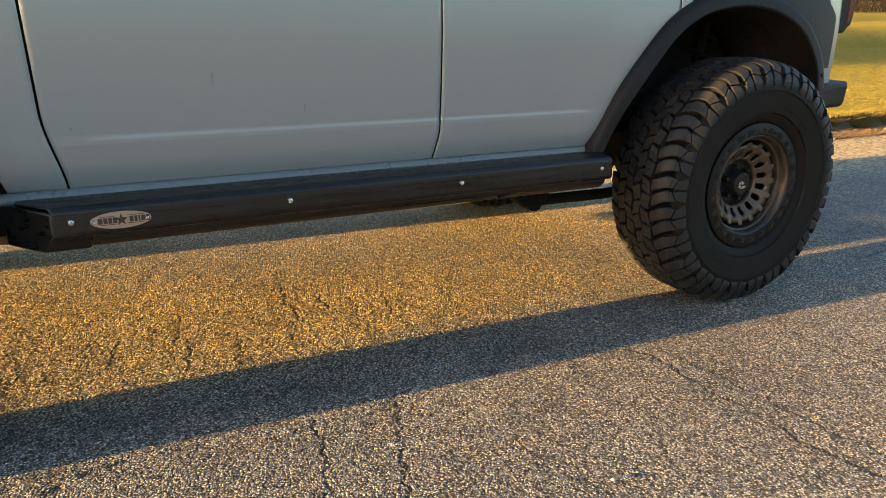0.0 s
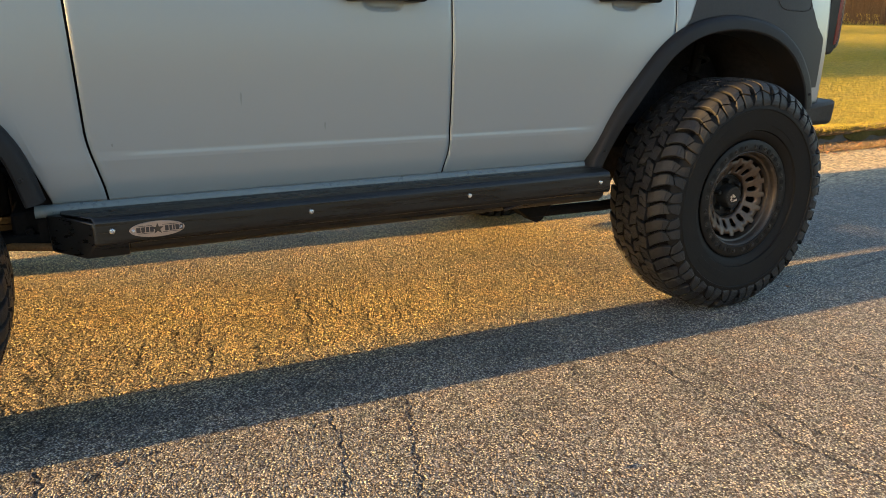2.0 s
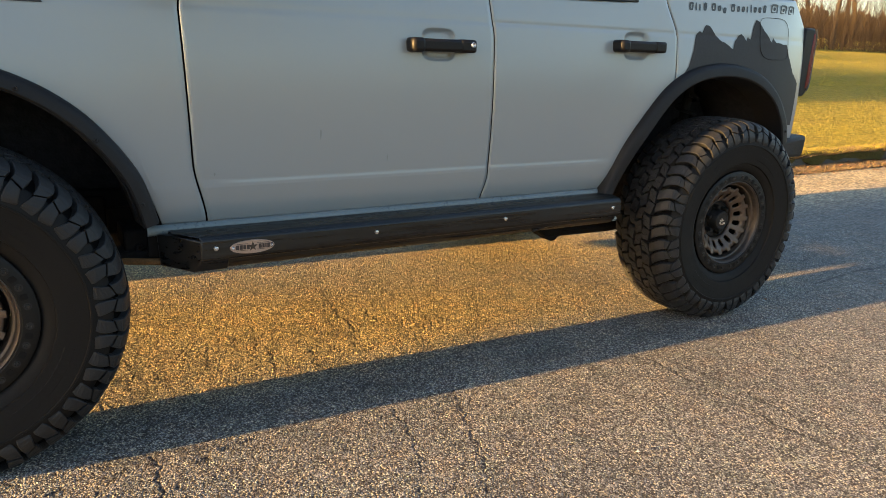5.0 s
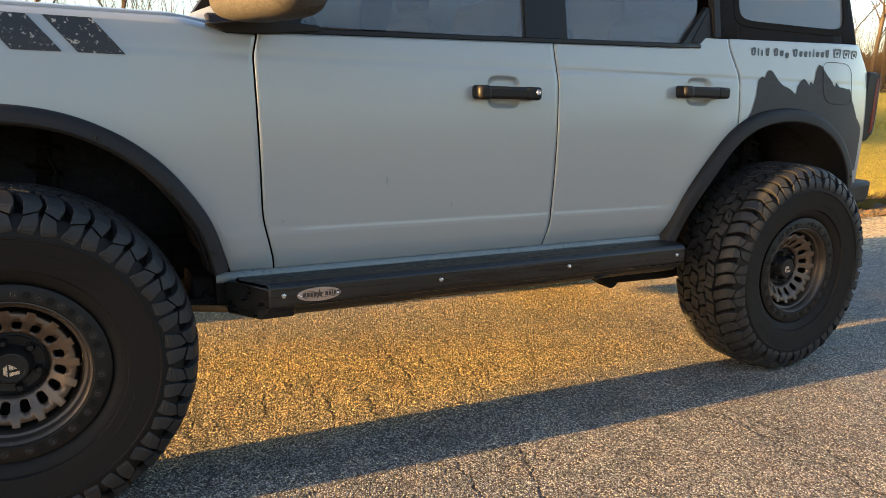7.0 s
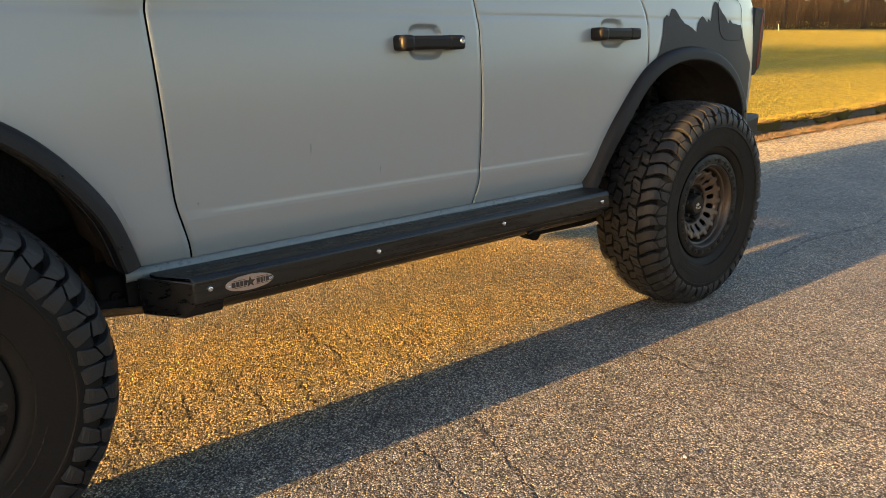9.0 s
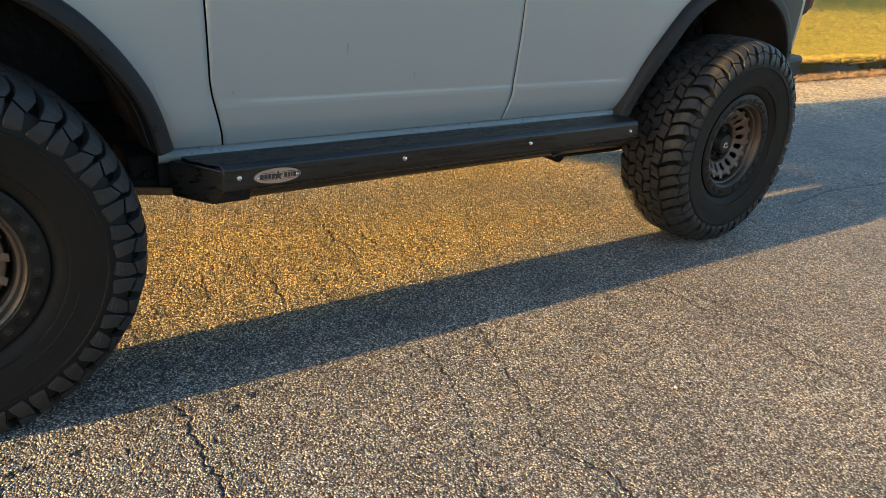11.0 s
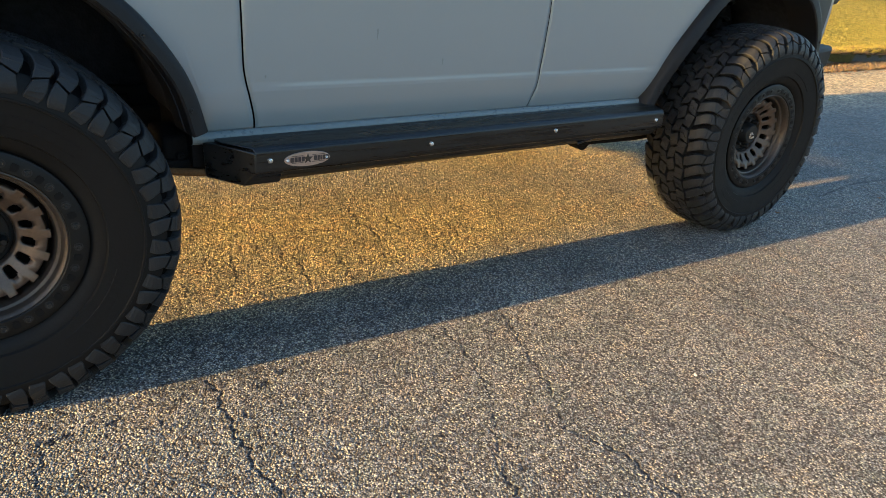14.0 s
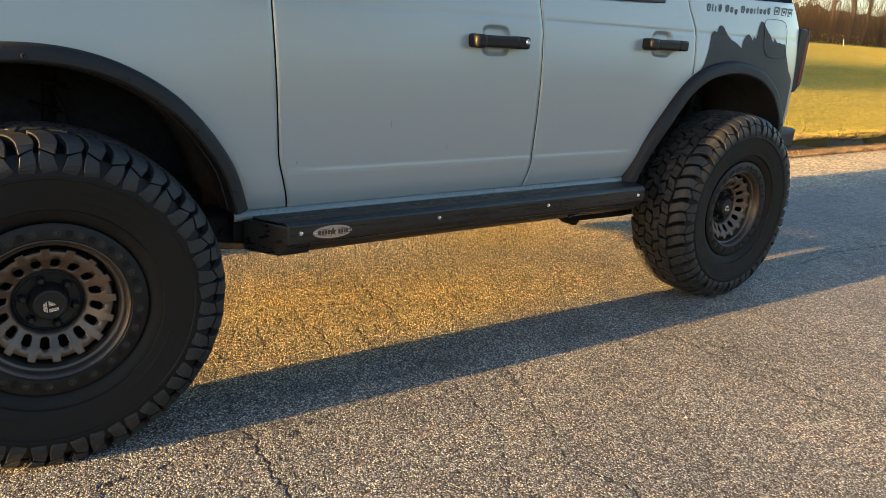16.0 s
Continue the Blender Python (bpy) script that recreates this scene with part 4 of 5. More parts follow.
    star = [(0.8165 + (0.016 if k % 2 == 0 else 0.0065) * math.sin(math.pi * k / 5), 0.563 + (0.016 if k % 2 == 0 else 0.0065) * math.cos(math.pi * k / 5)) for k in range(10)]
    part("badge_star", Build().prism(star, -s * 0.9640, -s * 0.9655), M_BARREL, badge, soft=False)

# bonnet, cowl, windscreen, roof, nose and tail
rows = []
for i in range(25):
    x = lerp(-0.74, 0.56, i / 24)
    rows.append([(x, y, fender_top(x) + 0.026 + 0.045 * (1 - (abs(y) / 0.8) ** 3) * smooth(-0.74, -0.2, x) - 0.05 * smooth(-0.55, -0.76, x)) for y in (lerp(-0.80, 0.80, j / 24) for j in range(25))])
part("bonnet", Build().grid(rows), M_PAINT, car, thick=0.02)
part("cowl", Build().loft([(-0.78, 1.345), (-0.74, 1.39), (0.74, 1.39), (0.78, 1.345)], 0.55, 0.84), M_BLACK, car, bevel=0.01)
for s in (1, -1):
    rows = [[(lerp(0.50, 0.72, i / 10), -s * (0.76 - 0.08 * math.sin(a)), 1.36 + (0.02 + 0.055 * math.sin(math.pi * min(1, i / 8) / 2)) * math.sin(a)) for a in (math.pi * k / 8 for k in range(9))] for i in range(11)]
    part("cowl_corner", Build().grid(rows), M_PAINT, car)
part("windscreen", Build().put([(0.74, -0.74, 1.38), (0.74, 0.74, 1.38), (1.05, 0.68, 1.90), (1.05, -0.68, 1.90)], [(0, 1, 2, 3)]), M_GLASS, car, thick=0.006, soft=False)
rows = []
for i in range(17):
    x = lerp(1.0, 3.38, i / 16)
    rows.append([(x, y, 1.93 + 0.035 * (1 - (abs(y) / 0.76) ** 4) - 0.05 * smooth(3.2, 3.4, x)) for y in (lerp(-0.755, 0.755, j / 16) for j in range(17))])
part("soft_top_roof", Build().grid(rows), M_CANVAS, car, "black canvas roof", thick=0.02)
b = Build().put([(3.488, -0.80, 1.44), (3.488, 0.80, 1.44), (3.37, 0.72, 1.90), (3.37, -0.72, 1.90)], [(0, 1, 2, 3)])
part("soft_top_rear", b, M_CANVAS, car, thick=0.01, soft=False)
rows = [[(corner(z) - 0.004 + 0.012 * (1 - (abs(y) / 0.82) ** 8), y, z) for y in (lerp(-w, w, j / 24) for j in range(25))] for z, w in ((0.80, 0.812), (1.1, 0.812), (1.325, 0.808), (1.45, 0.81))]
part("tailgate", Build().grid(rows), M_PAINT, car, thick=0.02)
rows = [[(-0.74 - 0.06 * (1 - (abs(y) / 0.8) ** 6), y, z) for y in (lerp(-0.79, 0.79, j / 24) for j in range(25))] for z in (0.72, 0.9, 1.1, 1.30)]
part("grille_panel", Build().grid(rows), M_BLACK, car, thick=0.02)
b = Build().loft([(-0.93, 0.71), (-0.93, 0.84), (0.93, 0.84), (0.93, 0.71)], -0.98, -0.70)
part("front_bumper", b, M_FLARE, car, "charcoal steel bumper", bevel=0.03)
b = Build().put([(3.43, -0.86, 0.70), (3.43, -0.86, 0.785), (3.745, -0.83, 0.812), (3.745, -0.82, 0.70), (3.82, -0.55, 0.812), (3.82, -0.55, 0.68),
                 (3.43, 0.86, 0.70), (3.43, 0.86, 0.785), (3.745, 0.83, 0.812), (3.745, 0.82, 0.70), (3.82, 0.55, 0.812), (3.82, 0.55, 0.68)],
                [(0, 3, 2, 1), (3, 5, 4, 2), (6, 7, 8, 9), (9, 8, 10, 11), (5, 11, 10, 4), (1, 2, 4, 10, 8, 7), (0, 6, 9, 11, 5, 3), (0, 1, 7, 6)])
part("rear_bumper", b, M_MIRROR_CAP, car, "dusty dark grey plastic bumper", bevel=0.02)

# underbody and running gear
b = Build().box(0.60, 2.28, -0.80, 0.80, 0.60, 0.66)
b.box(-0.70, 0.60, -0.42, 0.42, 0.66, 1.2)
b.box(2.28, 3.60, -0.42, 0.42, 0.66, 0.75)
part("floor_pan", b, M_DIRT, car)
b = Build().box(0.62, 2.25, -0.815, -0.78, 0.63, 1.33).box(0.62, 2.25, 0.78, 0.815, 0.63, 1.33)
b.box(2.25, 3.46, -0.80, -0.76, 1.16, 1.42).box(2.25, 3.46, 0.76, 0.80, 1.16, 1.42)
b.box(3.42, 3.58, -0.79, 0.79, 0.80, 1.30).box(0.58, 0.64, -0.80, 0.80, 0.62, 1.33).box(2.20, 2.26, -0.80, 0.80, 0.62, 1.33)
part("inner_body", b, M_DIRT, car)
for s in (1, -1):
    b = Build().loft([(-s * 0.40, 0.50), (-s * 0.50, 0.50), (-s * 0.50, 0.62), (-s * 0.40, 0.62)], 0.45, 2.4)
    b.loft([(-s * 0.40, 0.60), (-s * 0.48, 0.60), (-s * 0.48, 0.70), (-s * 0.40, 0.70)], 2.4, 3.6).loft([(-s * 0.39, 0.50), (-s * 0.49, 0.50), (-s * 0.49, 0.66), (-s * 0.39, 0.66)], -0.70, 0.45)
    part("frame_rail", b, M_DIRT, car, bevel=0.008)
    arm = part("trailing_arm", Build().tube([(2.26, -s * 0.60, 0.385), (2.6, -s * 0.62, 0.385), (2.92, -s * 0.62, 0.40)], 0.022, 10), M_DIRT, car)
    part("arm_bushing", Build().lathe([(-0.035, 0.0), (-0.035, 0.036), (0.035, 0.036), (0.035, 0.0)], 20), M_DIRT, arm, at=pose(2.265, -s * 0.60, 0.388))
    part("arm_bracket", Build().prism([(2.10, 0.52), (2.16, 0.42), (2.22, 0.372), (2.30, 0.372), (2.33, 0.42), (2.34, 0.52)], -s * 0.56, -s * 0.64), M_DIRT, arm, bevel=0.006)
    part("slider_bracket", Build().box(0.78, 0.88, -s * 0.50, -s * 0.85, 0.53, 0.58).box(2.0, 2.1, -s * 0.50, -s * 0.85, 0.53, 0.58), M_DIRT, car, bevel=0.006)
    for x, in_, lean in ((0.05, 0.43, 0.05), (3.05, 0.56, 0.08)):
        coil = [(x + lean * t + 0.05 * math.cos(40 * t), -s * (in_ + 0.05 * math.sin(40 * t)), 0.50 + 0.5 * t) for t in (k / 90 for k in range(91))]
        shock = part("shock_absorber", Build().tube([(x, -s * in_, 0.48), (x + lean * 1.1, -s * in_, 1.05)], 0.024, 10), M_DIRT, car)
        part("coil_spring", Build().tube(coil, 0.008, 6), M_RING, shock)
    part("brake_hose", Build().tube([(0.10 + 0.03 * math.sin(6 * t), -s * (0.50 + 0.12 * t), 0.98 - 0.4 * t) for t in (k / 12 for k in range(13))], 0.007, 6), M_RING, car)
    part("lower_wishbone", Build().tube([(0.33, -s * 0.36, 0.47), (0.05, -s * 0.49, 0.42), (-0.30, -s * 0.36, 0.47)], 0.024, 8), M_DIRT, car)
    part("upper_wishbone", Build().tube([(0.22, -s * 0.44, 0.80), (0.02, -s * 0.70, 0.72), (-0.18, -s * 0.44, 0.80)], 0.018, 8), M_DIRT, car)
    b = Build().box(0.47, 0.555, -s * 0.60, -s * 0.78, 0.515, 0.60)
    part("body_mount", b, M_DIRT, car, bevel=0.01)
    part("mount_tube", Build().tube([(0.36, -s * 0.74, 0.525), (0.47, -s * 0.80, 0.512), (0.57, -s * 0.835, 0.508)], 0.011, 10), M_RUST, car, "rusty brown steel tube")
    part("mount_bolt", Build().lathe([(0, 0.0), (-0.008, 0.006), (-0.008, 0.010), (0.0, 0.012), (0.012, 0.012)], 10), M_DIRT, car, at=pose(0.512, -s * 0.786, 0.548, 0, 0, 0 if s > 0 else 180))
    part("frame_bracket", Build().box(0.28, 0.60, -s * 0.43, -s * 0.47, 0.44, 0.68).box(0.42, 0.60, -s * 0.47, -s * 0.80, 0.50, 0.54), M_DIRT, car, bevel=0.008)
    part("splash_panel", Build().box(0.535, 0.575, -s * 0.42, -s * 0.826, 0.525, 0.80), M_DIRT, car)
    part("splash_panel", Build().box(2.335, 2.365, -s * 0.42, -s * 0.822, 0.50, 0.66).box(2.365, 2.40, -s * 0.42, -s * 0.845, 0.60, 0.80).box(2.40, 2.46, -s * 0.42, -s * 0.85, 0.78, 0.92), M_DIRT, car)
b = Build().lathe([(-0.70, 0.045), (-0.2, 0.045), (-0.14, 0.11), (0.02, 0.13), (0.14, 0.10), (0.2, 0.045), (0.70, 0.045)], 20)
part("rear_axle", b, M_DIRT, car, at=pose(WB, 0, HUB))
part("front_differential", Build().lathe([(-0.16, 0.03), (-0.12, 0.09), (0.04, 0.11), (0.12, 0.08), (0.16, 0.03)], 18), M_DIRT, car, at=pose(0, 0.05, 0.515))
# unseen plate added to block low sun from the road behind the rear axle
part("sun_stop_plate", Build().put([(-0.45, -0.40, 0.475), (0.63, -0.40, 0.485), (0.63, 0.40, 0.485), (-0.45, 0.40, 0.475), (-0.66, -0.36, 0.60), (-0.66, 0.36, 0.60)], [(0, 1, 2, 3), (0, 3, 5, 4)]), M_DIRT, car, thick=0.006)
part("gearbox", Build().box(0.5, 1.5, -0.16, 0.16, 0.50, 0.66), M_DIRT, car, bevel=0.04)
part("exhaust_pipe", Build().tube([(0.6, 0.25, 0.55), (1.8, 0.28, 0.55), (2.3, 0.42, 0.58), (2.9, 0.5, 0.66), (3.55, 0.5, 0.60)], 0.032, 10), M_DIRT, car)
part("silencer", Build().tube([(3.28, -0.45, 0.62), (3.28, 0.45, 0.62)], 0.09, 16), M_DIRT, car)
part("drive_shaft", Build().tube([(1.5, 0.0, 0.55), (2.85, 0.0, 0.47)], 0.035, 10), M_DIRT, car)

# seats and steering wheel seen through the glass
for x in (1.15, 2.0):
    for y in (-0.38, 0.38):
        seat = part("seat", Build().box(x - 0.05, x + 0.45, y - 0.25, y + 0.25, 0.92, 1.05), M_SEAT, car, "grey upholstered seat", bevel=0.04)
        b = Build().put([(x + 0.42, y - 0.24, 1.0), (x + 0.42, y + 0.24, 1.0), (x + 0.54, y + 0.24, 1.0), (x + 0.54, y - 0.24, 1.0), (x + 0.52, y - 0.2, 1.55), (x + 0.52, y + 0.2, 1.55), (x + 0.62, y + 0.2, 1.55), (x + 0.62, y - 0.2, 1.55)],
                        [(0, 3, 2, 1), (4, 5, 6, 7), (0, 1, 5, 4), (1, 2, 6, 5), (2, 3, 7, 6), (3, 0, 4, 7)])
        part("backrest", b, M_SEAT, seat, bevel=0.04)
        part("headrest", Build().box(x + 0.54, x + 0.63, y - 0.13, y + 0.13, 1.58, 1.74), M_SEAT, seat, bevel=0.03)
part("dashboard", Build().box(0.66, 0.92, -0.74, 0.74, 1.05, 1.36), M_BLACK, car, bevel=0.05)
ring = [(0.02 * math.sin(2 * math.pi * k / 32) + 1.0 - 0.07 * math.cos(2 * math.pi * k / 32), -0.38 + 0.18 * math.sin(2 * math.pi * k / 32), 1.30 + 0.17 * math.cos(2 * math.pi * k / 32)) for k in range(33)]
part("steering_wheel", Build().tube(ring, 0.015, 8), M_BLACK, car)

# ---- wheels ----
HALF = [(0.0, 0.4495), (0.05, 0.449), (0.092, 0.4462), (0.115, 0.4405), (0.134, 0.430), (0.150, 0.412), (0.161, 0.388), (0.166, 0.36), (0.166, 0.33)]
ARC = [0.0]
for p, q in zip(HALF, HALF[1:]):
    ARC.append(ARC[-1] + math.hypot(q[0] - p[0], q[1] - p[1]))


def tread_at(a, h):
    """Point (y, r) at arc length a from the crown, lifted by h."""
    m = abs(a)
    for i in range(len(ARC) - 1):
        if m <= ARC[i + 1] or i == len(ARC) - 2:
            t = (m - ARC[i]) / (ARC[i + 1] - ARC[i])
            (y0, r0), (y1, r1) = HALF[i], HALF[i + 1]
            ln = math.hypot(y1 - y0, r1 - r0)
            ny, nr = (r0 - r1) / ln, (y1 - y0) / ln
            y, r = lerp(y0, y1, t) + ny * h, lerp(r0, r1, t) + nr * h
            return (math.copysign(y, a) if a else 0.0), r


def lug(b, rows, dip=-0.012):
    """A tread block: rows of (arc left, arc right, angle left, angle right, height)."""
    out = []
    for al, ar, l, r, h in rows:
        sec = []
        for t, lift in ((0.0, dip), (0.045, h - 0.0015), (0.10, h), (0.90, h), (0.955, h - 0.0015), (1.0, dip)):
            ang = lerp(l, r, t)
            y, rad = tread_at(lerp(al, ar, t), lift)
            sec.append((rad * math.cos(ang), y, rad * math.sin(ang)))
        out.append(sec)
    k, n = len(b.v), len(out)
    b.grid(out)
    b.f.append(tuple(k + j for j in range(6)))
    b.f.append(tuple(k + 6 * n - 1 - j for j in range(6)))


N = 50
P = 2 * math.pi / N
rng = random.Random(4)
treads = Build()
for k in range(N):
    for sgn in (-1, 1):
        o = k * P + (0.5 * P if sgn > 0 else 0)
        first = k % 2 == 0
        # shoulder blocks stand in pairs: a narrow bent groove within a pair, a wide one between pairs
        turn = 1 if first else -1
        arcs = [0.0845 if first else 0.0905, 0.098, 0.111, 0.124, 0.136, 0.1415, 0.1435, 0.1500, 0.1570]
        bend = [0.32, 0.24, 0.11, 0.0, -0.05, -0.05, -0.05, -0.02, 0.0]
        inner = [0.40, 0.42, 0.44, 0.445, 0.445, 0.44, 0.43, 0.42, 0.41]
        outer = [0.37, 0.385, 0.385, 0.375, 0.355, 0.34, 0.325, 0.305, 0.28]
        slant = [0.0, 0.0, 0.0, 0.0, 0.001, 0.002, 0.003, 0.005, 0.0065]
        w0, w1 = (outer, inner) if first else (inner, outer)
        lift = [0.0155, 0.0163, 0.0168, 0.0168, 0.0165, 0.0158, 0.0146, 0.0138, 0.0126]
        if not first:
            lift = [h - 0.0016 for h in lift]
        lug(treads, [(sgn * (a + turn * c), sgn * (a - turn * c), o + P * (q - u0), o + P * (q + u1), h) for a, c, q, u0, u1, h in zip(arcs, slant, bend, w0, w1, lift)])
        # low sidewall blocks, two to a pair, with a claw-shaped gap between the pairs
        arcs = [0.1610, 0.1670, 0.1770, 0.1880, 0.1990, 0.2070]
        slant = [0.0065, 0.0060, 0.0045, 0.0025, 0.0, -0.003]
        inner, outer = [0.40, 0.43, 0.47, 0.48, 0.45, 0.35], [0.22, 0.25, 0.31, 0.38, 0.44, 0.43]
        w0, w1 = (outer, inner) if first else (inner, outer)
        lug(treads, [(sgn * (a + turn * c), sgn * (a - turn * c), o + P * (0.01 - u0), o + P * (0.01 + u1), h) for a, c, u0, u1, h in zip(arcs, slant, w0, w1, [0.0098, 0.0096, 0.0086, 0.0070, 0.0048, 0.0014])])
        # two rows of interlocked blocks over the crown, each split by a zigzag sipe
        jig = 0.03 * ((k * 7) % 5 - 2) / 2
        turn = 1 if k % 2 else -1
        for a1, a2, off, tilt, wid, slant in ((0.0432, 0.0800, 0.42 + jig, 0.20, 0.435, 0.0050 * turn), (0.0030, 0.0385, -0.06 - jig, -0.24, 0.435, -0.0054 * turn)):
            zig = (0.02, 0.12 * turn, -0.11 * turn, 0.04)
            for e0, e1, h, dip in ((-1.0, 1.0, 0.0158, -0.012), (-0.97, -0.02, 0.0168, 0.0150), (0.02, 0.97, 0.0166, 0.0150)):
                rows = []
                for i, z_ in enumerate(zig):
                    t = i / 3
                    a = lerp(a1, a2, t)
                    mid = o + P * (off + tilt * (t - 0.5))
                    lo = mid + P * (e0 * wid + (z_ if e0 > -0.5 else 0.3 * z_))
                    hi = mid + P * (e1 * wid + (z_ if e1 < 0.5 else 0.3 * z_))
                    rows.append((sgn * (a - slant * e0), sgn * (a - slant * e1), lo, hi, h))
                lug(treads, rows, dip)
treads.v = [(x, y, max(z, -0.4535)) for x, y, z in treads.v]
prof = [(-0.105, 0.228), (-0.126, 0.234), (-0.139, 0.25), (-0.147, 0.268), (-0.1475, 0.272), (-0.1545, 0.275), (-0.160, 0.31), (-0.1632, 0.345), (-0.1640, 0.3525), (-0.1676, 0.3545), (-0.1678, 0.3590)] + [(-y, r - 0.0095 * smooth(0.40, 0.43, r)) for y, r in reversed(HALF[1:-1])] + [(y, r - 0.0095 * smooth(0.40, 0.43, r)) for y, r in HALF] + [(0.161, 0.31), (0.145, 0.265), (0.12, 0.23)]
tyre_mesh = Build().lathe(prof, 96)
tyre_mesh.v = [(x, y, max(z, -0.4535)) for x, y, z in tyre_mesh.v]
tyre_mesh = tyre_mesh.mesh("tyre", M_RUBBER)
# layer between the blocks, with the grooves' shade put into its colour
base = [(y, r - 0.0060) for y, r in HALF[:6]]
base_build = Build().lathe([(-y, r) for y, r in reversed(base[1:])] + base, 96)
base_build.v = [(x, y, max(z, -0.4533)) for x, y, z in base_build.v]
base_mesh = base_build.mesh("tread_base", M_RECESS_SHADE)
tread_mesh = treads.mesh("tread", M_TREAD, soft=False)
bar = Build()
bar.grid([[(r * math.cos(a), y, r * math.sin(a)) for r, y in ((0.297, -0.1575), (0.299, -0.1596), (0.323, -0.1620), (0.325, -0.1600))] for a in (-0.03, 0.0, 0.03)])
letter_mesh = bar.mesh("raised_bar", M_RUBBER)
barrel_mesh = Build().lathe([(0.14, 0.205), (0.13, 0.175), (-0.02, 0.166), (-0.058, 0.1664), (-0.058, 0.21), (-0.10, 0.225), (0.10, 0.225)], 72).mesh("wheel", M_RING)
lip_mesh = Build().lathe([(-0.050, 0.1662), (-0.096, 0.1672), (-0.107, 0.1712), (-0.1105, 0.1775), (-0.125, 0.1802), (-0.1325, 0.1838), (-0.1362, 0.1886), (-0.1345, 0.1918)], 96).mesh("rim_lip", M_BARREL)
ring_mesh = Build().lathe([(-0.110, 0.1905), (-0.134, 0.1908), (-0.1388, 0.1945), (-0.1405, 0.229), (-0.1365, 0.2355), (-0.115, 0.238)], 96).mesh("beadlock_ring", M_BEAD)
loop = []
for q in range(12):
    a = 2 * math.pi * q / 12
    r_, t_ = 0.2110 + 0.0100 * math.copysign(abs(math.sin(a)) ** 0.6, math.sin(a)), 0.040 * math.copysign(abs(math.cos(a)) ** 0.5, math.cos(a))
    loop.append((r_ * math.cos(t_), r_ * math.sin(t_)))
pad_mesh = Build().prism(loop, -0.1370, -0.1411).mesh("ring_pocket", M_RING)
bolt_mesh = Build().lathe([(0.004, 0.0105), (-0.0006, 0.0105), (-0.0008, 0.0088), (-0.0004, 0.0070), (-0.0038, 0.0066), (-0.0042, 0.0050), (-0.0022, 0.0036), (-0.0022, 0.0)], 12).mesh("ring_bolt", M_BOLT)
disc = Build()
SEG = 16 * 12
DISC = [(0.0860, -0.040), (0.0880, -0.056), (0.0925, -0.0640), (0.0975, -0.0665), (0.1005, -0.0680), (0.1100, -0.0740), (0.1225, -0.0835), (0.1260, -0.0860), (0.1480, -0.0985), (0.1580, -0.1010), (0.1598, -0.0990)]
verts = [(r * math.cos(a), y, r * math.sin(a)) for r, y in DISC for a in (2 * math.pi * k / SEG for k in range(SEG))]
faces = []
for i in range(len(DISC) - 1):
    for k in range(SEG):
        u = k % 12
        # sixteen slots with rounded corners, and notches between the teeth of the rim
        if (i in (3, 6) and 4 <= u <= 7) or (i in (4, 5) and 3 <= u <= 8) or (i >= 8 and 2 <= u <= 9):
            continue
        faces.append((i * SEG + k, i * SEG + (k + 1) % SEG, (i + 1) * SEG + (k + 1) % SEG, (i + 1) * SEG + k))
disc.put(verts, faces)
disc_mesh = disc.mesh("spoke_disc", M_BRONZE)
hub_mesh = Build().lathe([(-0.02, 0.0885), (-0.046, 0.0875), (-0.050, 0.0800), (-0.046, 0.0760), (-0.043, 0.0520), (-0.050, 0.0480), (-0.078, 0.0445), (-0.0845, 0.0400), (-0.0855, 0.0340), (-0.0840, 0.0320), (-0.0840, 0.0)], 48).mesh("hub_cap", M_POCKET)
nut_mesh = Build().tube([(0.064, -0.03, 0), (0.064, -0.066, 0), (0.064, -0.071, 0)], [0.0105, 0.0105, 0.0072], 6).mesh("wheel_nut", M_POCKET)
seat_mesh = Build().lathe([(-0.040, 0.0150), (-0.0475, 0.0148), (-0.0480, 0.0125), (-0.0440, 0.0120)], 16).mesh("nut_seat", M_BEAD)
mark = Build()
for q in ([(-0.018, -0.016), (-0.008, -0.022), (-0.008, 0.012), (-0.018, 0.004)], [(-0.004, -0.022), (0.02, -0.018), (0.02, -0.009), (-0.004, -0.011)], [(-0.004, -0.004), (0.014, -0.002), (0.006, 0.006), (-0.004, 0.012)]):
    mark.prism([(a * 0.95, c * 0.95) for a, c in q], -0.0835, -0.0862)
mark_mesh = mark.mesh("cap_mark", M_CHROME, soft=False)
brake_mesh = Build().lathe([(-0.02, 0.0), (-0.02, 0.165), (0.01, 0.165), (0.01, 0.10), (0.10, 0.10), (0.10, 0.0)], 40).mesh("brake_disc", M_DIRT)
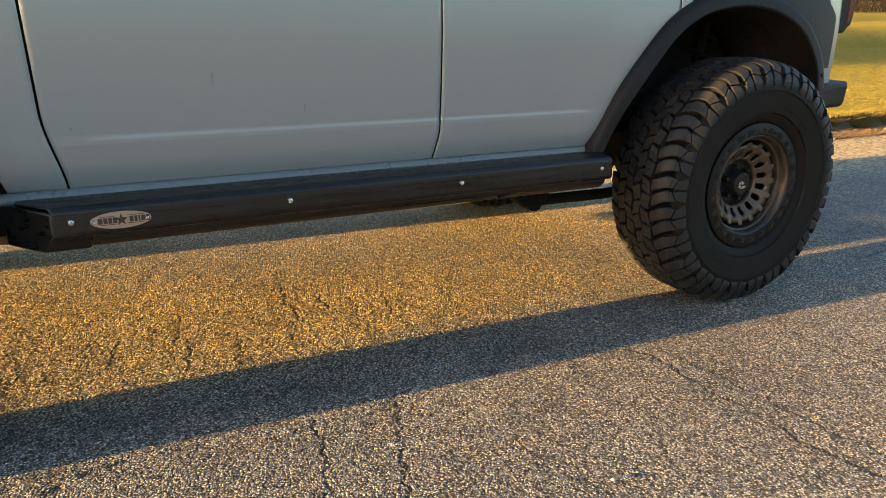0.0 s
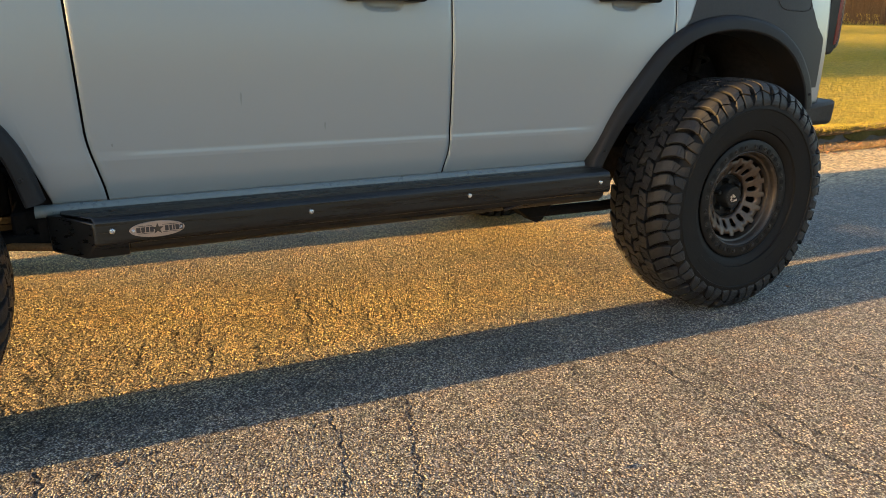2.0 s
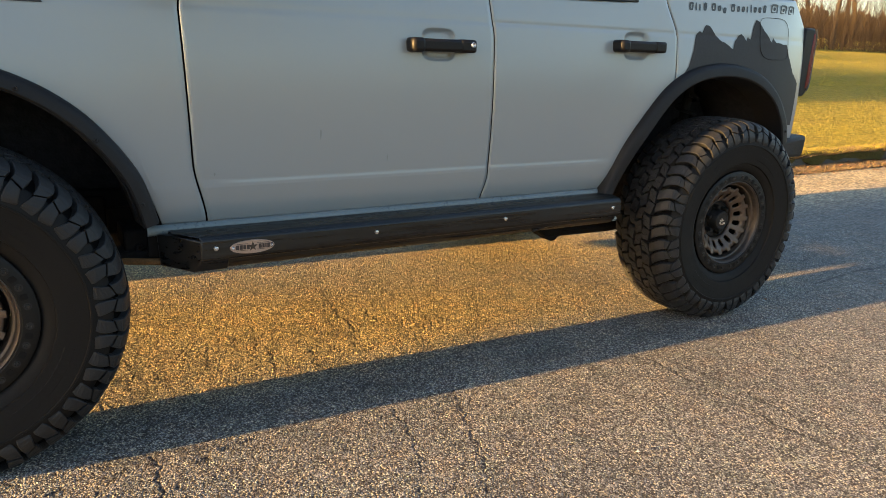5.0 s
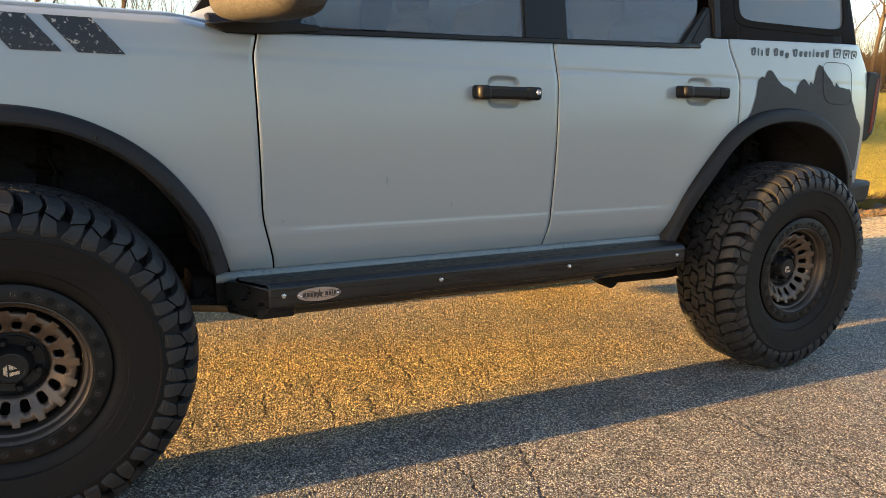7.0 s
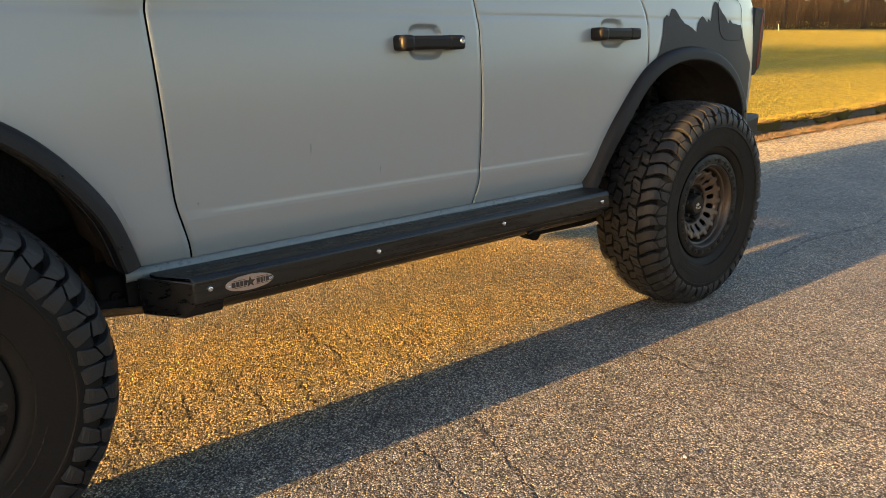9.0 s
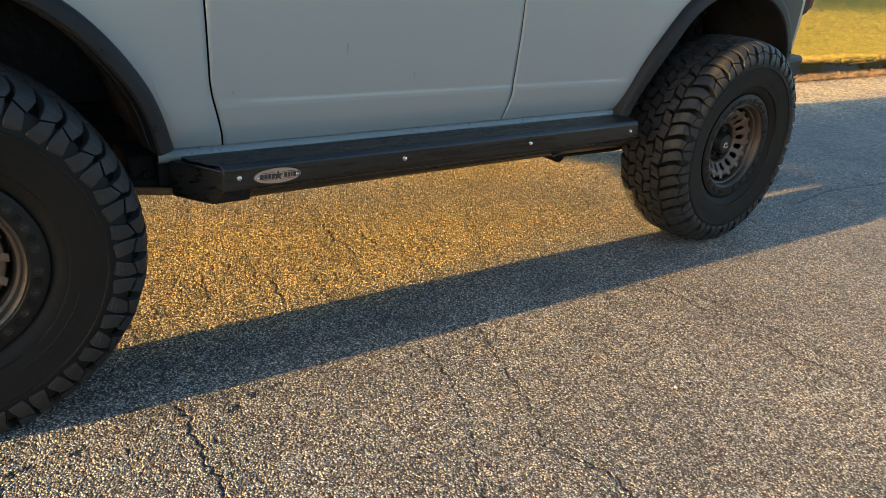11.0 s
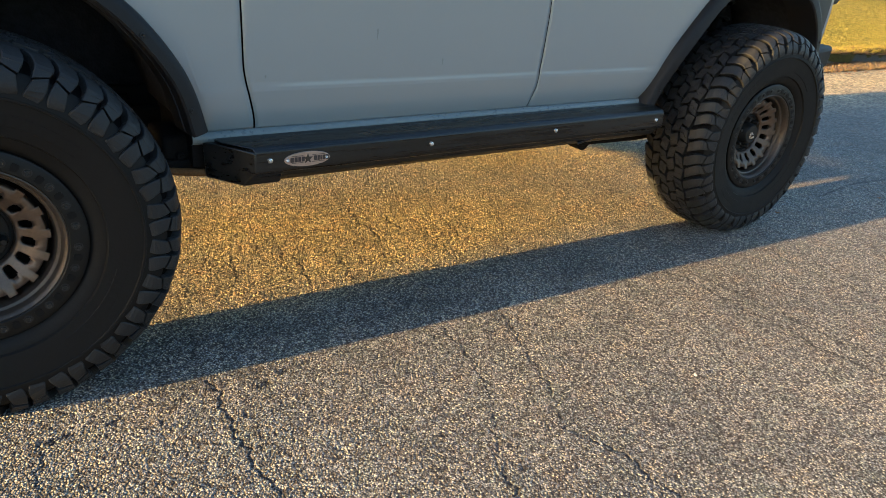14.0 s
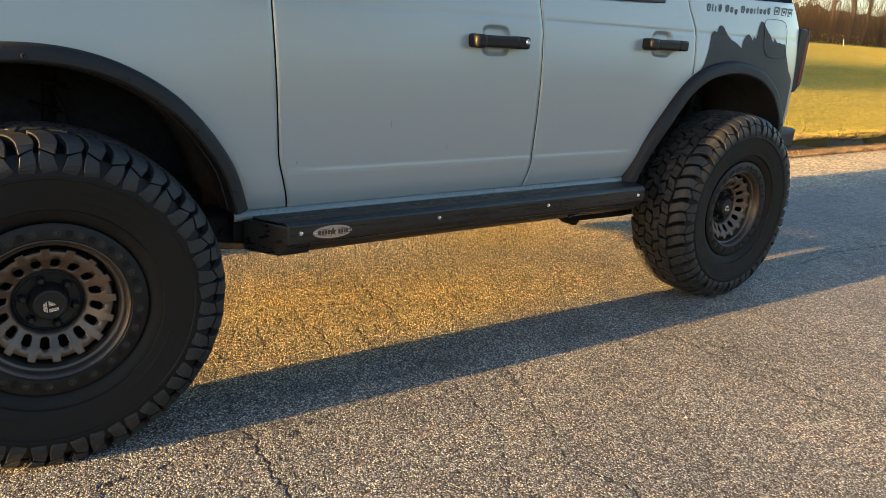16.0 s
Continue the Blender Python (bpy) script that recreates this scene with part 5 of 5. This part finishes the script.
for x in (FRONT, WB):
    for s in (1, -1):
        wheel = part("wheel", barrel_mesh, M_BRONZE, car, "dusty bronze alloy wheel with a black ring", at=pose(x, -s * (0.878 if x < 1 else 0.887), HUB - (0.005 if x < 1 else 0.0), 0, 0, 0 if s > 0 else 180))
        part("tyre", tyre_mesh, M_RUBBER, wheel, "black mud-terrain tyre")
        part("tread_base", base_mesh, M_RECESS_SHADE, wheel, "tread grooves darkened as shade")
        part("tread", tread_mesh, M_TREAD, wheel, "chunky rubber tread blocks")
        for start, count in ((20, 9), (109, 7), (200, 9), (287, 7)):
            for k in range(count):
                part("raised_bar", letter_mesh, M_RUBBER, wheel, at=pose(0, 0, 0, 0, start + k * 4.9, 0))
        part("rim_lip", lip_mesh, M_BARREL, wheel, "thin bronze rim lip")
        part("beadlock_ring", ring_mesh, M_RING, wheel)
        for k in range(24):
            a = (k + 0.5) * 15.0
            part("ring_bolt", bolt_mesh, M_BOLT, wheel, at=pose(0.2110 * math.cos(radians(a)), -0.1395, 0.2110 * math.sin(radians(a))))
            if k % 6 != 5:
                part("ring_pocket", pad_mesh, M_RING, wheel, at=pose(0, 0, 0, 0, -a - 7.5, 0))
        part("spoke_disc", disc_mesh, M_BRONZE, wheel, thick=0.014)
        part("hub_cap", hub_mesh, M_RING, wheel, "black hub with a bright mark")
        for k in range(6):
            part("wheel_nut", nut_mesh, M_RING, wheel, at=pose(0, 0, 0, 0, 17 + 60 * k, 0))
            part("nut_seat", seat_mesh, M_BEAD, wheel, at=pose(0.064 * math.cos(radians(17 + 60 * k)), 0, -0.064 * math.sin(radians(17 + 60 * k))))
        part("cap_mark", mark_mesh, M_CHROME, wheel)
        part("brake_disc", brake_mesh, M_DIRT, wheel)

# ---- roadside ----
rng = random.Random(11)
rows = []
for i in range(301):
    x = -90 + 0.6 * i
    w = 0.012 * noise.noise((x * 0.6, 0, 0)) + 0.006 * noise.noise((x * 4, 3, 0))
    rows.append([(x, KERB_Y + y + w, z + 0.5 * w) for y, z in ((0.0, -0.05), (0.006, 0.125), (0.022, 0.145), (0.05, 0.152), (0.15, 0.153), (0.165, 0.13), (0.17, -0.05))])
tagged(part("kerb", Build().grid(rows), M_CONCRETE), "weathered concrete kerb half hidden by turf", "kerb", kind="structure")


def clumps(name, mat, count, area, height, width, base, seed, label, category, lean=0.5):
    """Many small blades in one mesh."""
    r = np.random.default_rng(seed)
    x = r.uniform(area[0], area[1], count)
    y = area[2] + (area[3] - area[2]) * r.uniform(0, 1, count) ** 1.5
    z = np.array([base(a, c) for a, c in zip(x, y)])
    a = r.uniform(0, 2 * np.pi, count)
    h = height * r.uniform(0.5, 1.3, count)
    w = width * r.uniform(0.6, 1.3, count)
    lx, ly = r.normal(0, lean, count) * h, r.normal(0, lean, count) * h
    dx, dy = np.cos(a) * w, np.sin(a) * w
    verts = np.stack([np.stack([x - dx, y - dy, z], 1), np.stack([x + dx, y + dy, z], 1), np.stack([x + lx, y + ly, z + h], 1)], 1).reshape(-1, 3)
    faces = [(3 * i, 3 * i + 1, 3 * i + 2) for i in range(count)]
    me = bpy.data.meshes.new(name)
    me.from_pydata(verts.tolist(), [], faces)
    me.materials.append(mat)
    return tagged(new(name, me), label, category, kind="stuff")


clumps("grass", M_BLADE, 120000, (5.5, 28, KERB_Y + 0.10, KERB_Y + 9.0), 0.022, 0.0026, lawn_z, 3, "short yellow-green winter grass on the lawn", "grass", 0.6)
clumps("far_grass", M_BLADE, 70000, (14, 66, KERB_Y + 7.0, KERB_Y + 24.5), 0.028, 0.006, lawn_z, 23, "rough winter grass further up the lawn", "grass", 0.6)
clumps("turf_edge", M_BLADE, 12000, (4.5, 26, KERB_Y - 0.03, KERB_Y + 0.30), 0.055, 0.004, lambda x, y: 0.142 + 0.02 * noise.noise((x * 1.3, y * 3, 0)), 5, "ragged grass hanging over the kerb edge", "grass", 0.7)

clumps("thatch", M_SOIL, 30000, (4.5, 30, KERB_Y - 0.035, KERB_Y + 0.26), 0.045, 0.007, lambda x, y: 0.135 + 0.03 * noise.noise((x * 1.6, y * 3, 4)) - (0.09 * max(0.0, noise.noise((x * 0.7, 2, 9))) if y < KERB_Y + 0.02 else 0.0), 15, "matted brown thatch and dead leaves along the kerb top", "thatch", 1.1)


rows = []
for i in range(560):
    x = 2.0 + 0.05 * i
    h = min(1.0, max(0.0, 0.72 + 1.2 * noise.noise((x * 0.9, 1, 5)) + 0.6 * noise.noise((x * 3.7, 2, 5))))
    edge, w = KERB_Y + 0.055 - 0.105 * h, 0.014 * noise.noise((x * 9, 4, 1))
    rows.append([(x, KERB_Y + 0.32, 0.140), (x, KERB_Y + 0.20 + w, 0.160), (x, edge + 0.06, 0.164 + 0.014 * h + w), (x, edge + 0.012 + w, 0.158 + 0.006 * h), (x, edge + w, 0.140 - 0.035 * h), (x, edge + 0.006 - w, 0.135 - 0.115 * h + w), (x, edge + 0.05, 0.12 - 0.11 * h)])
me = Build().grid(rows).mesh("turf_lip", M_TURF)
tagged(new("turf_lip", me), "dark ragged turf creeping over the kerb", "turf", kind="stuff")


def litter(name, count, area, size, seed, label):
    """Curled dry leaves, each a folded four-cornered blade."""
    b = Build()
    r = random.Random(seed)
    for _ in range(count):
        x, y = r.uniform(area[0], area[1]), area[3] - (area[3] - area[2]) * r.random() ** 1.7
        if noise.noise((x * 0.9, y * 2, 5)) < -0.18:
            continue
        a, s_ = r.uniform(0, 6.28), size * r.uniform(0.5, 1.4)
        c, d = math.cos(a) * s_, math.sin(a) * s_
        z, curl = 0.004 + 0.03 * r.random() ** 2, s_ * r.uniform(0.1, 0.6)
        b.put([(x - c, y - d, z + curl), (x - 0.5 * d, y + 0.5 * c, z), (x + c, y + d, z + 0.6 * curl), (x + 0.5 * d, y - 0.5 * c, z + 0.2 * curl), (x, y, z + 0.1 * s_)],
              [(0, 1, 4), (1, 2, 4), (2, 3, 4), (3, 0, 4)])
    me = bpy.data.meshes.new(name)
    me.from_pydata(b.v, [], b.f)
    me.materials.append(M_LEAF)
    return tagged(new(name, me), label, "leaves", kind="stuff")


rows = []
for i in range(400):
    x = 1.0 + 0.07 * i
    inner = KERB_Y - 0.36 + 0.16 * noise.noise((x * 0.8, 0, 3)) + 0.08 * noise.noise((x * 4, 0, 6))
    rows.append([(x, lerp(inner, KERB_Y + 0.012, j / 8), (-0.006 if j == 0 else 0.006) + 0.02 * math.sin(math.pi * j / 10) * (0.6 + noise.noise((x * 3, j * 0.7, 1)))) for j in range(9)])
me = Build().grid(rows).mesh("gutter_soil", M_SOIL)
tagged(new("gutter_soil", me), "strip of dry soil and thatch along the kerb", "soil", kind="stuff")
litter("leaf_litter", 3600, (3.0, 26, KERB_Y - 0.55, KERB_Y - 0.01), 0.030, 8, "dry orange and brown leaves gathered in the gutter")
clumps("gutter_weeds", M_SOIL, 16000, (3.0, 24, KERB_Y - 0.40, KERB_Y), 0.042, 0.006, lambda x, y: 0.0, 9, "thin dead weeds growing in the gutter", "grass", 1.2)
for x, y, a in ((3.611, -1.222, 0.4), (4.252, -1.073, 2.6), (3.406, -0.968, 1.9), (1.754, -1.735, 0.8)):
    b = Build().put([(-0.012, 0, 0.008), (0, 0.006, 0.002), (0.013, 0, 0.006), (0, -0.006, 0.003)], [(0, 1, 2, 3)])
    ob = part("fallen_leaf", b, M_LEAF if y > -1.5 else M_WHITE, thick=0.001, at=pose(x, y, 0.003, 0, 0, math.degrees(a)))
    tagged(ob, "small curled dry leaf lying on the road" if y > -1.5 else "small pale scrap lying on the road", "leaf" if y > -1.5 else "scrap")

# ---- bare woods beyond the lawn ----
def stems(seed, count, place, height, spread, radius, twigs):
    """Bent bare stems with side twigs, as one set of vertices and faces."""
    r = np.random.default_rng(seed)
    V, F = [], []

    def strand(p, d, ln, rad0, segs):
        k0 = len(V)
        for i in range(segs + 1):
            t = i / segs
            q = p + d * (ln * t)
            w = rad0 * (1 - 0.85 * t)
            for a in (0.3, 2.4, 4.5):
                V.append((q[0] + w * math.cos(a), q[1] + w * math.sin(a), q[2]))
            d = d + r.normal(0, 0.10, 3)
            d = d / np.linalg.norm(d)
        for i in range(segs):
            for j in range(3):
                F.append((k0 + 3 * i + j, k0 + 3 * i + (j + 1) % 3, k0 + 3 * i + 3 + (j + 1) % 3, k0 + 3 * i + 3 + j))

    for _ in range(count):
        p = np.array(place(r))
        h = height * r.uniform(0.45, 1.15)
        d = np.array([r.normal(0, spread), r.normal(0, spread), 1.0])
        d /= np.linalg.norm(d)
        strand(p, d, h, radius * r.uniform(0.5, 1.3), 4)
        for _ in range(twigs):
            t = r.uniform(0.15, 0.95)
            e = np.array([r.normal(0, 0.7), r.normal(0, 0.7), r.uniform(0.2, 1.0)])
            e /= np.linalg.norm(e)
            strand(p + d * h * t, e, h * r.uniform(0.12, 0.35) * (1.2 - t), radius * 0.35, 2)
    return V, F


def stuff(name, V, F, mat, label, category):
    me = bpy.data.meshes.new(name)
    me.from_pydata(V, [], F)
    me.materials.append(mat)
    return tagged(new(name, me), label, category, kind="stuff")


def belt_place(x0, x1, y0, y1):
    def place(r):
        x, y = r.uniform(x0, x1), r.uniform(y0, y1)
        return (x, y, lawn_z(x, y) - 0.1)
    return place


V, F = stems(1, 3600, belt_place(32, 95, 27.5, 36), 6.5, 0.28, 0.014, 6)
stuff("thicket", V, F, M_TWIG, "dense thicket of bare brown brush at the wood's edge", "brush")
V, F = stems(2, 600, belt_place(-45, 30, 36, 50), 8.5, 0.10, 0.035, 8)
stuff("sapling_belt", V, F, M_TWIG, "belt of slender bare saplings beyond the lawn", "brush")
V, F = stems(6, 1400, belt_place(30, 110, 26.6, 29), 1.5, 0.6, 0.011, 4)
stuff("dry_undergrowth", V, F, M_TWIG, "low brown undergrowth along the foot of the woods", "brush")
V, F = stems(12, 950, belt_place(-58, -40, 10.6, 15.2), 12.0, 0.06, 0.075, 7)
V2, F2 = stems(13, 260, belt_place(-58, -40, 15.2, 18.2), 12.0, 0.06, 0.07, 7)
V3, F3 = stems(14, 750, belt_place(-58, -40, 22.8, 29.8), 13.0, 0.06, 0.075, 6)
F += [tuple(i + len(V) for i in f) for f in F2] + [tuple(i + len(V) + len(V2) for i in f) for f in F3]
V += V2 + V3
stuff("grove", V, F, M_TWIG, "grove of slender bare trees that shades the lawn", "trees")


def tree_meshes(seed):
    r = np.random.default_rng(seed)
    trunk, crown = Build(), Build()
    h = 13.0

    def limb(b, p, d, ln, rad0, depth):
        pts, q, e = [p], np.array(p), np.array(d)
        n = 4 if depth < 3 else 2
        for i in range(n):
            q = q + e * ln / n
            e = e + r.normal(0, 0.12, 3) + np.array([0, 0, 0.04])
            e /= np.linalg.norm(e)
            pts.append(tuple(q))
        b.tube(pts, [rad0 * (1 - 0.64 * i / n) for i in range(n + 1)], (6, 4, 3, 3)[depth], caps=False)
        if depth < 3:
            for _ in range((12, 8, 5)[depth]):
                t = r.uniform(0.3 if depth == 0 else 0.15, 1.0)
                i = min(3, int(t * 4))
                s0 = np.array(pts[i]) + (np.array(pts[i + 1]) - np.array(pts[i])) * (t * 4 - i)
                a = r.uniform(0, 2 * np.pi)
                f = np.array([math.cos(a), math.sin(a), r.uniform(0.3, 1.0)]) * 0.8 + e * 0.5
                f /= np.linalg.norm(f)
                limb(crown, tuple(s0), f, ln * r.uniform(0.3, 0.5), max(0.008, rad0 * 0.34), depth + 1)

    limb(trunk, (0, 0, -0.2), (0, 0, 1), h * 0.75, 0.2, 0)
    return trunk.mesh("trunk", M_BARK), crown.mesh("crown", M_TWIG, soft=False)


kinds = [tree_meshes(40 + k) for k in range(4)]
r = random.Random(77)
for k in range(38):
    if k < 26:
        x, y = 34 + 3.0 * k + r.uniform(-1.5, 1.5), r.uniform(28, 40)
    else:
        x, y = -40 + 4.2 * (k - 26) + r.uniform(-2, 2), r.uniform(38, 52)
    tr, cr = kinds[k % 4]
    t = thing("tree", "tall bare winter tree at the edge of the lawn", "tree", pose(x, y, lawn_z(x, y), 0, 0, r.uniform(0, 360)), "bare trees beyond the lawn")
    s_ = r.uniform(0.75, 1.25)
    t.scale = (s_, s_, s_)
    part("trunk", tr, M_BARK, t)
    part("crown", cr, M_TWIG, t)
rows = []
for x in [-260 + 7 * k for k in range(37)] + [0.3 * k for k in range(480)] + [145 + 5 * k for k in range(42)]:
    y = 70 + 8 * math.sin(x * 0.013)
    top = 1.2 + 4.8 * smooth(0.0, 40.0, x) + (1.0 * noise.noise((x * 1.1, 8, 0)) + rng.uniform(-0.9, 0.9)) * smooth(0.0, 40.0, x) + 1.2 * noise.noise((x * 0.05, 0, 0)) + 1.5 * noise.noise((x * 0.31, 4, 0))
    rows.append([(x, y + 2 * noise.noise((x * 0.4, j * 1.7, 2)), lerp(2.0, lawn_z(x, 60) + top, j / 6)) for j in range(7)])
tagged(part("backdrop", Build().grid(rows), M_WOODS), "far hazy brown woods", "woods", kind="structure")
# unseen belt added across the road so the doors reflect a darker horizon
rows = []
for i in range(240):
    x = 4.0 + 0.5 * i
    top = (4.4 + 0.8 * noise.noise((x * 0.11, 5, 0)) + 1.0 * noise.noise((x * 0.7, 6, 0)) + rng.uniform(-0.8, 0.8)) * smooth(4.0, 40.0, x)
    rows.append([(x, -30 - 0.12 * x + 1.5 * noise.noise((x * 0.4, j * 1.7, 7)), lerp(-0.2, top, j / 6)) for j in range(7)])
tagged(part("backdrop_for_reflections", Build().grid(rows), M_WOODS), "unseen brown belt added to darken the door reflections", "woods", kind="structure")
post = thing("marker_post", "thin white marker post at the foot of the woods", "post", pose(56.1, 25.5, lawn_z(56.1, 25.5)))
part("post_shaft", Build().tube([(0, 0, -0.1), (-0.05, 0.03, 0.42)], 0.018, 8), M_WHITE, post)
part("post_cap", Build().tube([(-0.05, 0.03, 0.42), (-0.055, 0.034, 0.48)], [0.026, 0.018], 8), M_WHITE, post)
